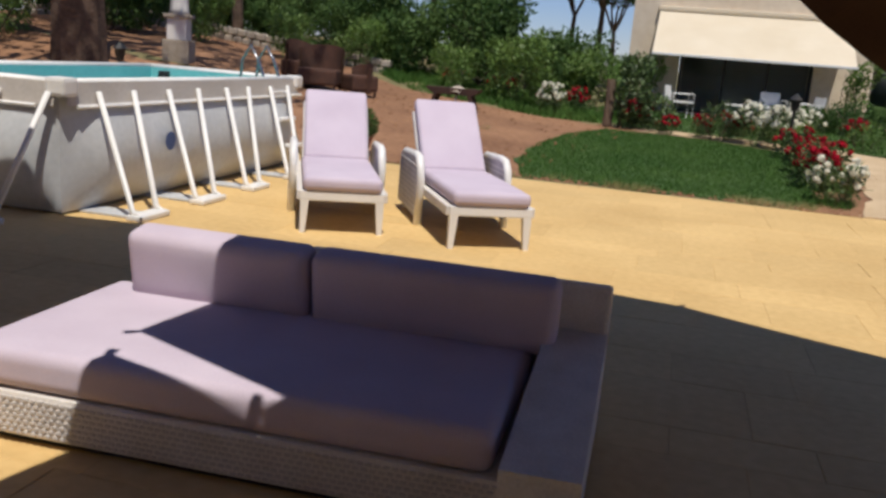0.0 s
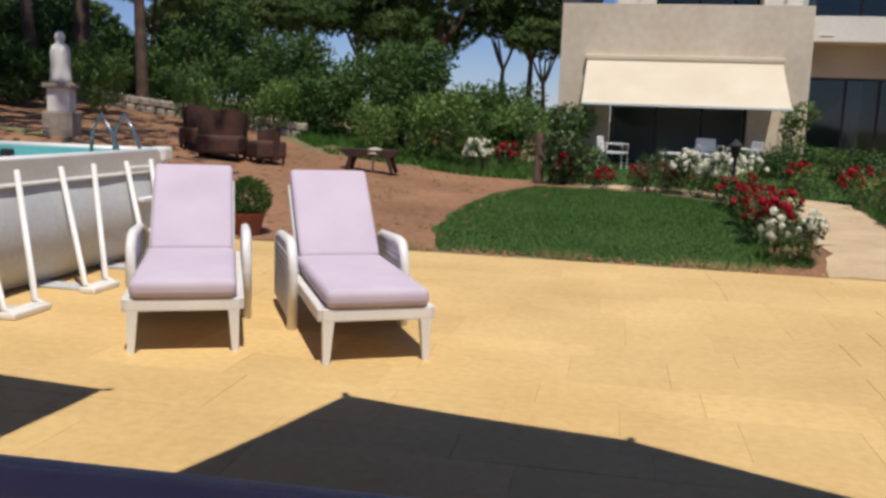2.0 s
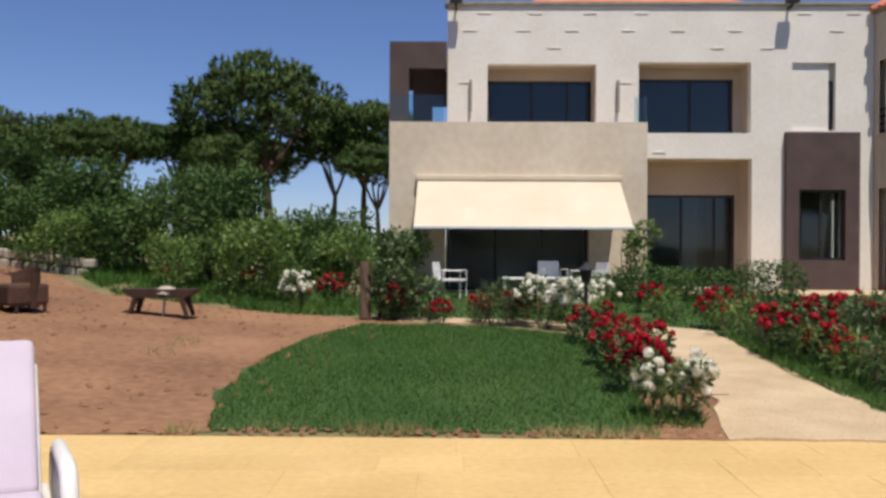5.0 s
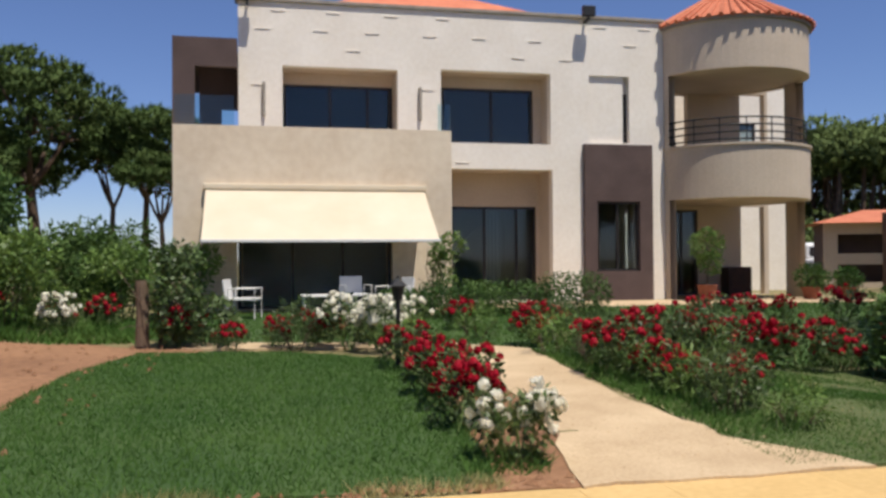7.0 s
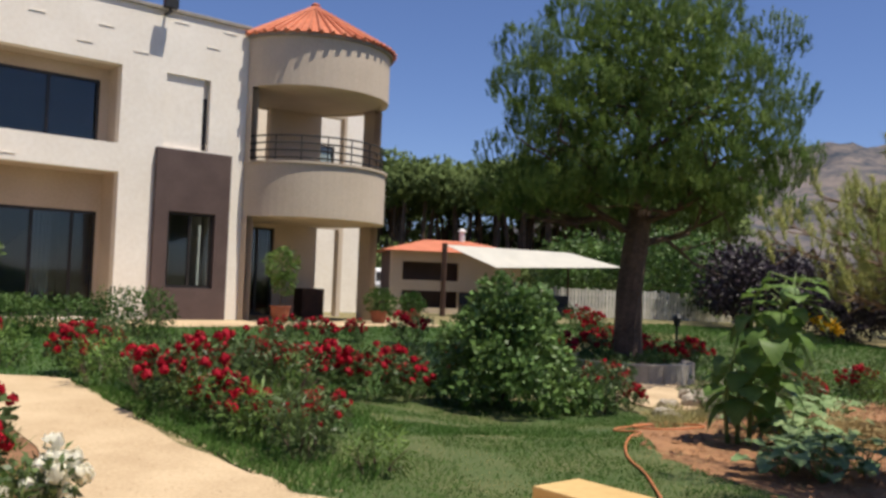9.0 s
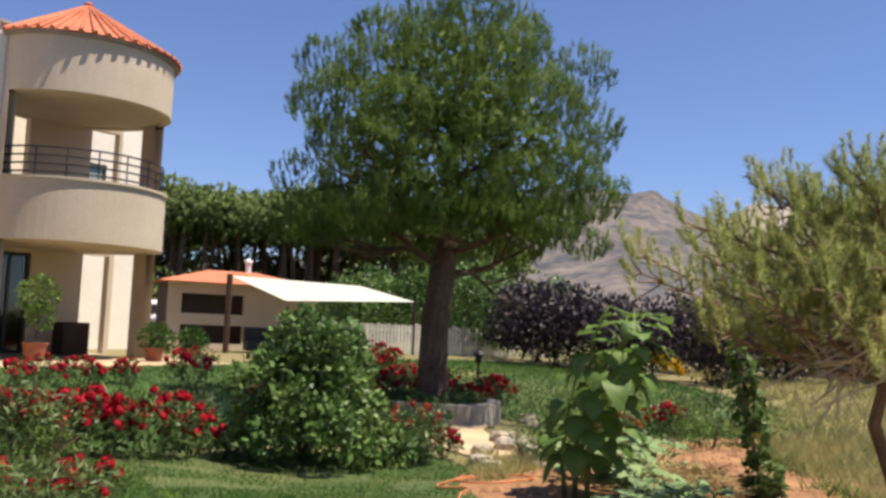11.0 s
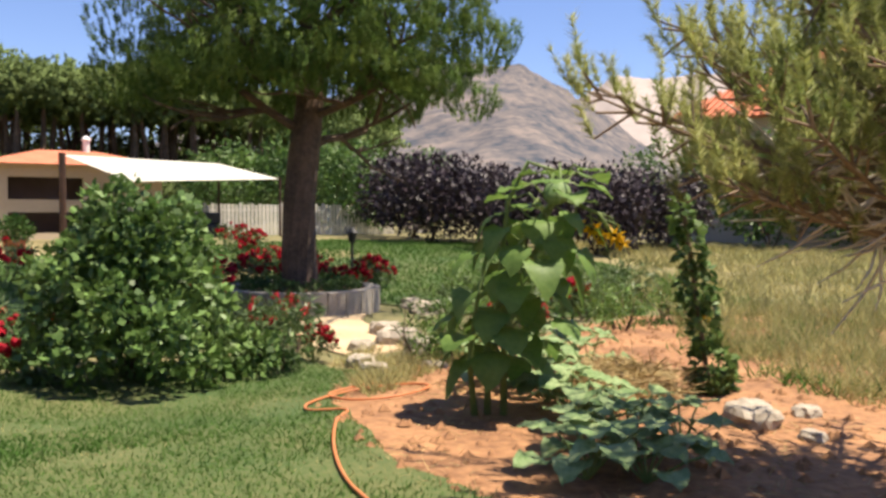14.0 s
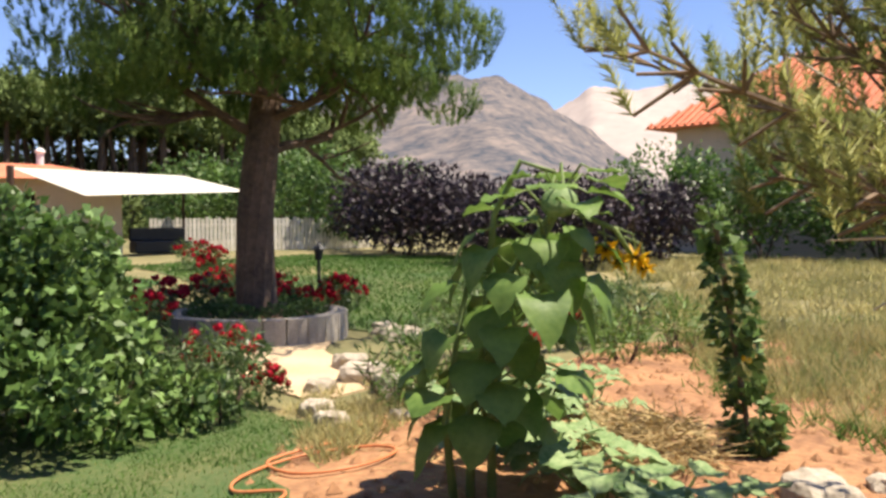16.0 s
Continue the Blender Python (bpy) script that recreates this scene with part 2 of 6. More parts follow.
# ---- building blocks ----
class Geo:
    """Gathers vertices and faces of one mesh."""

    def __init__(self):
        self.v, self.f = [], []

    def add(self, verts, faces):
        o = len(self.v)
        self.v.extend(tuple(p) for p in verts)
        self.f.extend(tuple(i + o for i in q) for q in faces)
        return self

    def box(self, x0, y0, z0, x1, y1, z1, m=None):
        p = [Vector((x, y, z)) for z in (z0, z1) for x, y in ((x0, y0), (x1, y0), (x1, y1), (x0, y1))]
        if m:
            p = [m @ q for q in p]
        return self.add(p, [(0, 3, 2, 1), (4, 5, 6, 7), (0, 1, 5, 4), (1, 2, 6, 5), (2, 3, 7, 6), (3, 0, 4, 7)])

    def rbox(self, x0, y0, z0, x1, y1, z1, r=0.02, seg=2, m=None, puff=0.0):
        """A box with rounded edges; puff swells its broad faces."""
        bm = bmesh.new()
        c, s = Vector(((x0 + x1) / 2, (y0 + y1) / 2, (z0 + z1) / 2)), Vector((x1 - x0, y1 - y0, z1 - z0))
        bmesh.ops.create_cube(bm, size=1.0)
        for q in bm.verts:
            q.co = Vector((q.co[i] * s[i] for i in range(3)))
        if puff:
            bm.free()
            return self.cushion(c, s, r, puff, m)
        bmesh.ops.bevel(bm, geom=bm.edges[:], offset=r, segments=seg, affect="EDGES", profile=0.6)
        bm.verts.index_update()
        t = Matrix.Translation(c)
        t = m @ t if m else t
        self.add([t @ q.co for q in bm.verts], [[q.index for q in f.verts] for f in bm.faces])
        bm.free()
        return self

    def cushion(self, c, s, r, puff, m=None):
        """A rounded box of size s about c, with swollen broad faces."""
        def steps(h):
            return [-h, -h + r * 0.3, -h + r * 0.65, -h + r] + [(-h + r) + (2 * h - 2 * r) * k / 6 for k in range(1, 6)] + [h - r, h - r * 0.65, h - r * 0.3, h]
        ax, keys = [steps(q / 2) for q in s], {}
        t = Matrix.Translation(c)
        t = m @ t if m else t
        verts, faces = [], []
        broad = min(range(3), key=lambda k: s[k])

        def vert(i, j, k):
            if (i, j, k) not in keys:
                q = Vector((ax[0][i], ax[1][j], ax[2][k]))
                inn = Vector([max(-(s[n] / 2 - r), min(s[n] / 2 - r, q[n])) for n in range(3)])
                d = q - inn
                p = inn + d.normalized() * r if d.length > 1e-9 else q
                u = [abs(p[n]) / (s[n] / 2) for n in range(3) if n != broad]
                p[broad] += math.copysign(puff * (1 - u[0] ** 4) * (1 - u[1] ** 4), p[broad]) if abs(p[broad]) > s[broad] / 2 - r else 0
                keys[(i, j, k)] = len(verts)
                verts.append(t @ p)
            return keys[(i, j, k)]
        n = len(ax[0]) - 1
        for a in range(n):
            for b in range(n):
                for e in (0, n):
                    q = [(e, a, b), (e, a + 1, b), (e, a + 1, b + 1), (e, a, b + 1)]
                    for w in (q, [(y, x, z) for x, y, z in q], [(y, z, x) for x, y, z in q]):
                        faces.append(tuple(vert(*x) for x in w))
        return self.add(verts, faces)

    def tube(self, pts, radii, sides=8, cap=True):
        pts = [Vector(p) for p in pts]
        if not hasattr(radii, "__len__"):
            radii = [radii] * len(pts)
        rings, up = [], Vector((0.13, 0.29, 0.95))
        for i, p in enumerate(pts):
            d = (pts[min(i + 1, len(pts) - 1)] - pts[max(i - 1, 0)]).normalized()
            if abs(d.dot(up)) > 0.97:
                up = Vector((0.95, 0.2, 0.1))
            a = d.cross(up).normalized()
            b = d.cross(a)
            rings += [p + radii[i] * (math.cos(2 * math.pi * k / sides) * a + math.sin(2 * math.pi * k / sides) * b) for k in range(sides)]
        f = [(i * sides + k, i * sides + (k + 1) % sides, (i + 1) * sides + (k + 1) % sides, (i + 1) * sides + k) for i in range(len(pts) - 1) for k in range(sides)]
        if cap:
            f += [tuple(range(sides))[::-1], tuple((len(pts) - 1) * sides + k for k in range(sides))]
        return self.add(rings, f)

    def lathe(self, prof, sides=20, at=(0, 0, 0), a0=0.0, a1=2 * math.pi):
        full = abs(a1 - a0 - 2 * math.pi) < 1e-6
        n = sides if full else sides + 1
        v = [(at[0] + r * math.cos(a0 + (a1 - a0) * k / sides), at[1] + r * math.sin(a0 + (a1 - a0) * k / sides), at[2] + z) for r, z in prof for k in range(n)]
        f = [(i * n + k, i * n + (k + 1) % n, (i + 1) * n + (k + 1) % n, (i + 1) * n + k) for i in range(len(prof) - 1) for k in range(sides)]
        return self.add(v, f)

    def sheet(self, fn, nu, nv, thick=0.0):
        """A grid fn(u, v) for u, v in 0..1, with a back side when thick."""
        v = [Vector(fn(i / nu, j / nv)) for j in range(nv + 1) for i in range(nu + 1)]
        f = [(j * (nu + 1) + i, j * (nu + 1) + i + 1, (j + 1) * (nu + 1) + i + 1, (j + 1) * (nu + 1) + i) for j in range(nv) for i in range(nu)]
        self.add(v, f)
        if thick:
            self.add([p - Vector((0, 0, thick)) for p in v], [q[::-1] for q in f])
        return self

    def soup(self, verts, k):
        """verts: an array of n pieces of k corners each."""
        o, n = len(self.v), len(verts) // k
        self.v.extend(map(tuple, verts.tolist()))
        self.f.extend(tuple(range(o + i * k, o + i * k + k)) for i in range(n))
        return self


def part(name, geo, mat, parent=None, label="", smooth=False):
    me = bpy.data.meshes.new(name)
    me.from_pydata(geo.v, [], geo.f)
    me.materials.append(mat)
    if smooth:
        bm = bmesh.new()
        bm.from_mesh(me)
        bmesh.ops.recalc_face_normals(bm, faces=bm.faces[:])
        bm.to_mesh(me)
        bm.free()
        me.polygons.foreach_set("use_smooth", [True] * len(me.polygons))
    me.update()
    ob = new(name, me)
    ob.parent = parent
    if label:
        tagged(ob, label)
    return ob


def thing(name, label, category, m=None, group="", kind=""):
    ob = new(name)
    ob.empty_display_size = 0.1
    if m:
        ob.matrix_basis = m
    return tagged(ob, label, category, group, kind)


def ease(t):
    t = min(1, max(0, t))
    return t * t * (3 - 2 * t)


def ground_z(x, y):
    """The terrace is level; the garden rises to the house and to the west, with a hollow about the large pine."""
    a, r = min(1, max(0, (y - 11.3) / 5)), max(0, -x - 3)
    hollow = 0.27 * ease((x - 5.2) / 3.6) * ease((y - 12.2) / 2.8) * (1 - ease((y - 19.5) / 5)) * (1 - ease((x - 19) / 6))
    return 0.42 * min(1, max(0, (y - 11.3) / 15)) + a * (0.1 * min(r, 4) + 0.12 * min(max(0, r - 4), 8)) - hollow


def stand(x, y, turn=0.0, s=1.0):
    return pose(x, y, ground_z(x, y), 0, 0, turn) @ Matrix.Scale(s, 4)


rng = np.random.default_rng(7)


def unit(a):
    return a / np.maximum(np.linalg.norm(a, axis=1, keepdims=True), 1e-6)


def leaf_soup(p, d, length, width, fold=0.2):
    """Diamond-shaped folded leaves at p, pointing along d."""
    n = len(p)
    d = unit(d)
    s = unit(np.cross(d, rng.normal(size=(n, 3))))
    u = np.cross(s, d)
    L = (length * rng.uniform(0.6, 1.3, n))[:, None]
    W = (width * rng.uniform(0.7, 1.2, n))[:, None]
    mid = p + d * L * 0.45
    q = np.stack([p, mid + s * W * 0.5 + u * W * fold, p + d * L, mid - s * W * 0.5 + u * W * fold], 1)
    return q.reshape(-1, 3)


def lump_points(lumps, n, shell=0.55):
    """Points in a union of ellipsoids (cx, cy, cz, rx, ry, rz), denser towards their skins, and the outward way."""
    lumps = np.array(lumps, float)
    w = lumps[:, 3] * lumps[:, 4] + lumps[:, 4] * lumps[:, 5] + lumps[:, 3] * lumps[:, 5]
    k = rng.choice(len(lumps), n, p=w / w.sum())
    d = unit(rng.normal(size=(n, 3)))
    r = (shell + (1 - shell) * rng.random(n) ** 0.6)[:, None]
    p = lumps[k, :3] + d * r * lumps[k, 3:]
    out = d / lumps[k, 3:]
    return p, unit(out)


def needle_tufts(p, d, length, per=22, nl=0.14, nw=0.014, spread=0.75):
    """Pine shoots at p along d, each a brush of narrow needles."""
    n = len(p)
    d = unit(d)
    P, D = np.repeat(p, per, 0), np.repeat(d, per, 0)
    t = rng.random(n * per)[:, None] * (length * rng.uniform(0.6, 1.2, n)).repeat(per)[:, None]
    side = unit(np.cross(D, rng.normal(size=(n * per, 3))))
    ax = unit(D + side * spread * rng.uniform(0.4, 1.2, (n * per, 1)))
    w = unit(np.cross(ax, rng.normal(size=(n * per, 3)))) * nw
    b = P + D * t
    L = nl * rng.uniform(0.7, 1.2, (n * per, 1))
    return np.stack([b - w * 0.6, b + ax * L * 0.5 + w * 0.2, b + ax * L, b + w * 0.6], 1).reshape(-1, 3)


def leafy(name, quads, out, mat, parent=None, label="", mix=0.6):
    """Leaves or needles as one mesh, softly shaded: each faces the outward way of its clump."""
    q = quads.reshape(-1, 4, 3)
    o = np.repeat(out, len(q) // len(out), 0)
    o = unit(o + 0.5 * unit(q[:, 2] - q[:, 0]))
    g = unit(np.cross(q[:, 2] - q[:, 0], q[:, 3] - q[:, 1]))
    back = (g * o).sum(1) < 0
    q[back] = q[back][:, ::-1]
    g[back] *= -1
    nrm = np.repeat(unit(o * mix + g * (1 - mix)), 4, 0)
    ob = part(name, Geo().soup(q.reshape(-1, 3), 4), mat, parent, label)
    ob.data.normals_split_custom_set_from_vertices(nrm.tolist())
    return ob


# ---- ground and surfaces ----
def frange(a, b, step):
    return [a + (b - a) * i / max(1, round((b - a) / step)) for i in range(max(1, round((b - a) / step)) + 1)]


gx = [-2500, -900, -300, -120, -60, -30] + frange(-22, 40, 0.5) + [60, 120, 300, 900, 2500]
gy = [-2500, -900, -300, -100, -40, -15, 0, 8] + frange(11.3, 30, 0.5) + [40, 60, 90, 150, 300, 900, 2500]
g = Geo()
for y in gy:
    for x in gx:
        g.v.append((x, y, ground_z(x, y) - 0.012))
nx = len(gx)
g.f = [(j * nx + i, j * nx + i + 1, (j + 1) * nx + i + 1, (j + 1) * nx + i) for j in range(len(gy) - 1) for i in range(nx - 1)]
tagged(part("ground", g, M_FIELD, smooth=True), "dry grassy earth reaching to the horizon", "ground", kind="structure")


def outline(pts, step=0.35, rough=0.07, closed=True):
    """A polygon's edge in short steps, made uneven."""
    out = []
    for i, a in enumerate(pts):
        b = pts[(i + 1) % len(pts)]
        n = max(1, round(math.dist(a, b) / step))
        for k in range(n):
            x, y = a[0] + (b[0] - a[0]) * k / n, a[1] + (b[1] - a[1]) * k / n
            out.append((x + rough * noise.noise((x * 2, y * 2, 1)) * 2, y + rough * noise.noise((x * 2, y * 2, 9)) * 2))
    return out


def patch(name, pts, mat, dz, label, category, rough=0.07):
    """A flat irregular sheet that follows the ground, with a turned-down edge."""
    o = outline(pts, rough=rough)
    bm = bmesh.new()
    vs = [bm.verts.new((x, y, 0)) for x, y in o]
    bmesh.ops.triangle_fill(bm, use_beauty=True, edges=[bm.edges.new((vs[i], vs[(i + 1) % len(vs)])) for i in range(len(vs))])
    for ax in range(4):
        long = [e for e in bm.edges if e.calc_length() > 0.6]
        bmesh.ops.subdivide_edges(bm, edges=long, cuts=1)
    bmesh.ops.triangulate(bm, faces=bm.faces[:])
    for q in bm.verts:
        q.co.z = ground_z(q.co.x, q.co.y) + dz
    bm.normal_update()
    bm.faces.ensure_lookup_table()
    if bm.faces[0].normal.z < 0:
        bmesh.ops.reverse_faces(bm, faces=bm.faces[:])
    rim = [e for e in bm.edges if e.is_boundary]
    ext = bmesh.ops.extrude_edge_only(bm, edges=rim)
    for q in ext["geom"]:
        if isinstance(q, bmesh.types.BMVert):
            q.co.z -= 0.06
    me = bpy.data.meshes.new(name)
    bm.to_mesh(me)
    bm.free()
    me.materials.append(mat)
    ob = new(name, me)
    return tagged(ob, label, category, kind="structure")


SOIL_POLY = [(-2.0, 11.3), (-14, 11.3), (-22, 16), (-20, 27), (-10, 24.5), (-6.5, 20.6), (-2.5, 20.3), (-0.6, 19.2)]
patch("bare_soil", SOIL_POLY, M_SOIL, 0.000, "bare reddish earth beside the terrace", "ground")
LAWN_L = [(-1.9, 11.42), (-2.2, 13.0), (-2.25, 15.2), (-2.0, 17.2), (-1.4, 18.9), (0.6, 18.6), (2.0, 17.6), (2.15, 15.0), (1.9, 12.5), (1.75, 11.42)]
patch("lawn", LAWN_L, M_GRASS, 0.012, "mown green lawn", "lawn")
LAWN_R = [(3.95, 11.4), (4.05, 14.0), (4.15, 17.0), (8.0, 17.2), (11.2, 15.5), (10.4, 14.0), (8.9, 13.3), (7.6, 11.9), (7.2, 10.6), (6.6, 9.4), (5.4, 9.2), (5.4, 11.3)]
patch("lawn_patchy", LAWN_R, M_GRASS_DRY, 0.010, "patchy green lawn with dry spots", "lawn")
LAWN_B = [(-0.5, 20.0), (3.0, 19.2), (4.2, 18.3), (4.3, 17.1), (8.0, 17.3), (12.2, 16.4), (13.0, 20.0), (18.0, 23), (18.0, 25.2), (-2.0, 25.2), (-2.6, 21.5)]
patch("lawn_house", LAWN_B, M_GRASS, 0.008, "green lawn before the house", "lawn")
patch("lawn_far", [(15, 12.5), (22, 13.5), (30, 22), (27, 26), (20, 26), (18.2, 22), (16, 19)], M_GRASS_DRY, 0.006, "sunny lawn beyond the flower beds", "lawn")
patch("garden_path", [(2.25, 11.28), (2.55, 12.4), (2.85, 14.5), (3.0, 17.2), (2.6, 18.6), (-0.9, 19.3), (-0.7, 19.9), (3.0, 19.3), (4.15, 18.2), (4.05, 16.0), (3.9, 14.0), (4.0, 12.4), (4.6, 11.28)], M_PATH, 0.018, "sandy garden path", "path")
patch("garden_path_east", [(11.3, 14.6), (12.3, 14.5), (13.6, 16.0), (16.0, 17.6), (17.0, 19.5), (16.0, 19.7), (14.3, 17.9), (12.2, 16.4)], M_PATH, 0.014, "sandy garden path round a tree", "path")
patch("rose_bed", [(1.6, 11.29), (2.35, 11.29), (2.75, 12.6), (3.0, 14.6), (3.15, 17.3), (1.9, 17.7), (2.0, 15), (1.75, 12.5)], M_SOIL, 0.004, "bare earth under a row of roses", "ground")
BED = [(6.5, 9.0), (7.05, 10.6), (7.45, 11.9), (8.75, 13.35), (9.6, 13.9), (11.0, 13.6), (12.6, 13.3), (15, 12.6), (17, 10), (15, 7), (9, 6)]
patch("garden_bed", BED, M_BED, 0.004, "orange earth of a vegetable bed", "ground")

# ---- terrace of stone slabs ----
terrace = thing("terrace", "yellow limestone paved terrace with staggered slabs", "terrace", kind="structure")
part("bedding", Geo().box(-16, -10, -0.25, 5.3, 11.24, -0.003), M_JOINT, terrace)
part("edge_strip", Geo().box(-16, 11.24, -0.25, 5.3, 11.27, -0.006), M_SLAB, terrace)
slab_meshes = {}


def slab_mesh(w, d):
    key = (round(w, 2), round(d, 2))
    if key not in slab_meshes:
        b, h = 0.002, 0.03
        gg = Geo()
        gg.v = [(x, y, -h) for x, y in ((0, 0), (w, 0), (w, d), (0, d))] + [(x, y, -b) for x, y in ((0, 0), (w, 0), (w, d), (0, d))]
        gg.v += [(x, y, 0) for x, y in ((b, b), (w - b, b), (w - b, d - b), (b, d - b))]
        gg.f = [(8, 9, 10, 11)] + [(i, (i + 1) % 4, 4 + (i + 1) % 4, 4 + i) for i in range(4)] + [(4 + i, 4 + (i + 1) % 4, 8 + (i + 1) % 4, 8 + i) for i in range(4)]
        me = bpy.data.meshes.new("slab")
        me.from_pydata(gg.v, [], gg.f)
        me.materials.append(M_SLAB)
        slab_meshes[key] = (me, gg)
    return slab_meshes[key]


SLABS, rest = [], Geo()
rr = random.Random(3)
y = 11.236
row = 0
while y > -9.5:
    d = (0.60, 0.45, 0.60, 0.30)[row % 4]
    x = 5.296
    x -= rr.choice((0.35, 0.6, 0.8))
    first = True
    xr = 5.296
    while xr > -15.5:
        w = 0.9 if not first else 5.296 - x
        first = False
        w = rr.choice((0.6, 0.9, 0.9, 1.2)) if xr < 5.2 else w
        z = rr.uniform(-0.0015, 0.0015)
        if xr > -4.2 and y > 3.2 and len(SLABS) < 300:
            SLABS.append((xr - w, y - d, z, w - 0.003, d - 0.003))
        else:
            gg = slab_mesh(w - 0.003, d - 0.003)[1]
            rest.add([(a + xr - w, b + y - d, c + z) for a, b, c in gg.v], gg.f)
        xr -= w
    y -= d
    row += 1
far_slabs = tagged(part("far_slabs", rest, M_SLAB, terrace), kind="stuff")

low_wall = thing("low_wall", "low smooth yellow limestone block wall edging the terrace", "wall", kind="structure")
yy = 10.92
while yy > -8:
    ln = 1.42
    part("coping_block", Geo().rbox(4.86, yy - ln + 0.004, -0.02, 5.30, yy, 0.28, 0.012, 2), M_SLAB, low_wall)
    yy -= ln


# ---- house ----
house = thing("house", "two-storey limestone villa with dark windows and a round tower", "house")
B, F, FB = 0.42, 28.0, 26.4


def wall_with_holes(geo, x0, x1, z0, z1, ya, yb, holes):
    """A wall in the plane of x and z between ya and yb, with rectangular holes (x0, x1, z0, z1) right through."""
    xs = sorted({x0, x1, *[h[0] for h in holes], *[h[1] for h in holes]})
    zs = sorted({z0, z1, *[h[2] for h in holes], *[h[3] for h in holes]})
    nx, nz = len(xs), len(zs)

    def solid(i, k):
        if not (0 <= i < nx - 1 and 0 <= k < nz - 1):
            return False
        cx, cz = (xs[i] + xs[i + 1]) / 2, (zs[k] + zs[k + 1]) / 2
        return not any(h[0] < cx < h[1] and h[2] < cz < h[3] for h in holes)

    def at(i, k, b):
        return (k * nx + i) * 2 + b
    verts = [(x, y, z) for z in zs for x in xs for y in (ya, yb)]
    faces = []
    for i in range(nx - 1):
        for k in range(nz - 1):
            if not solid(i, k):
                continue
            faces.append((at(i, k, 0), at(i + 1, k, 0), at(i + 1, k + 1, 0), at(i, k + 1, 0)))
            faces.append((at(i, k, 1), at(i, k + 1, 1), at(i + 1, k + 1, 1), at(i + 1, k, 1)))
            for di, dk, p, q in ((-1, 0, (i, k), (i, k + 1)), (1, 0, (i + 1, k + 1), (i + 1, k)), (0, -1, (i + 1, k), (i, k)), (0, 1, (i, k + 1), (i + 1, k + 1))):
                if not solid(i + di, k + dk):
                    faces.append((at(*p, 0), at(*q, 0), at(*q, 1), at(*p, 1)))
    return geo.add(verts, faces)


W1, W2, DR, DK = (0.96, 3.88, 4.70, 6.44), (5.02, 8.02, 4.60, 6.50), (5.25, 8.06, B, 3.92), (9.20, 10.40, 1.23, 3.06)
ST = (9.12, 10.28, 4.68, 6.50)
part("front_wall", wall_with_holes(Geo(), -0.12, 11.30, B - 0.3, 8.02, F, F + 0.30, [W1, W2, DR, ST, (9.27, 10.50, 1.2, 3.08)]), M_STONE, house, "pale limestone front wall")
part("recess_panel", Geo().box(9.12, F + 0.07, 4.68, 10.12, F + 0.30, 6.50).box(10.12, F + 0.22, 4.68, 10.28, F + 0.30, 6.50), M_STONE, house)
part("slot_window", Geo().box(10.125, F + 0.17, 4.70, 10.275, F + 0.215, 6.05), M_FRAME, house)
for (x0, x1, z0, z1), back in ((W1, 0.95), (W2, 0.95), (DR, 1.25)):
    gg = Geo()
    gg.box(x0 - 0.2, F + 0.30, z0, x0, F + back, z1).box(x1, F + 0.30, z0, x1 + 0.2, F + back, z1)
    gg.box(x0 - 0.2, F + 0.30, z1, x1 + 0.2, F + back, z1 + 0.15).box(x0 - 0.2, F + 0.30, z0 - 0.15, x1 + 0.2, F + back, z0)
    part("recess_lining", gg, M_RENDER, house, "beige rendered recess")
part("roof_coping", Geo().rbox(-0.20, F - 0.06, 8.02, 11.34, F + 0.36, 8.12, 0.02), M_CONC, house)


def window(parent, x0, x1, z0, z1, y, panes, name="window", depth=0.08, bar=0.07):
    w = part(name, Geo().box(x0, y, z1 - bar, x1, y + depth, z1).box(x0, y, z0, x1, y + depth, z0 + bar)
             .box(x0, y, z0 + bar, x0 + bar, y + depth, z1 - bar).box(x1 - bar, y, z0 + bar, x1, y + depth, z1 - bar), M_FRAME, parent, "dark metal window frame")
    n = len(panes)
    edges = [x0 + bar] + [x0 + bar + (x1 - x0 - 2 * bar) * sum(panes[:i + 1]) / sum(panes) for i in range(n)]
    for i in range(n):
        a, b = edges[i], edges[i + 1]
        if i:
            part("mullion", Geo().box(a - 0.035, y + 0.005, z0 + bar, a + 0.035, y + depth - 0.005, z1 - bar), M_FRAME, w)
        part("pane", Geo().box(a + 0.035, y + 0.03, z0 + bar, b - 0.035, y + 0.042, z1 - bar), M_GLASS, w).visible_shadow = False
    return w


window(house, 0.98, 3.86, 4.72, 6.14, F + 0.86, (2, 1.7, 1))
part("recess_back", Geo().box(0.96, F + 0.84, 6.14, 3.88, F + 0.95, 6.44), M_RENDER, house)
window(house, 5.2, 7.80, 4.62, 6.20, F + 0.86, (1.2, 1.0))
part("recess_back", wall_with_holes(Geo(), 5.02, 8.02, 4.60, 6.50, F + 0.84, F + 0.95, [(5.2, 7.80, 4.60, 6.20)]), M_RENDER, house)
window(house, 5.42, 7.96, B, 3.0, F + 1.16, (1.6, 1.5, 0.8), "glass_door")
part("recess_back", wall_with_holes(Geo(), 5.25, 8.06, B, 3.92, F + 1.14, F + 1.25, [(5.42, 7.96, B, 3.0)]), M_RENDER, house)
part("curtain", Geo().sheet(lambda u, v: (6.55 + 0.5 * u, F + 1.6 + 0.03 * math.sin(u * 30), B + 2.5 * v), 24, 1), M_PLASTER, house, "pale hanging curtain")
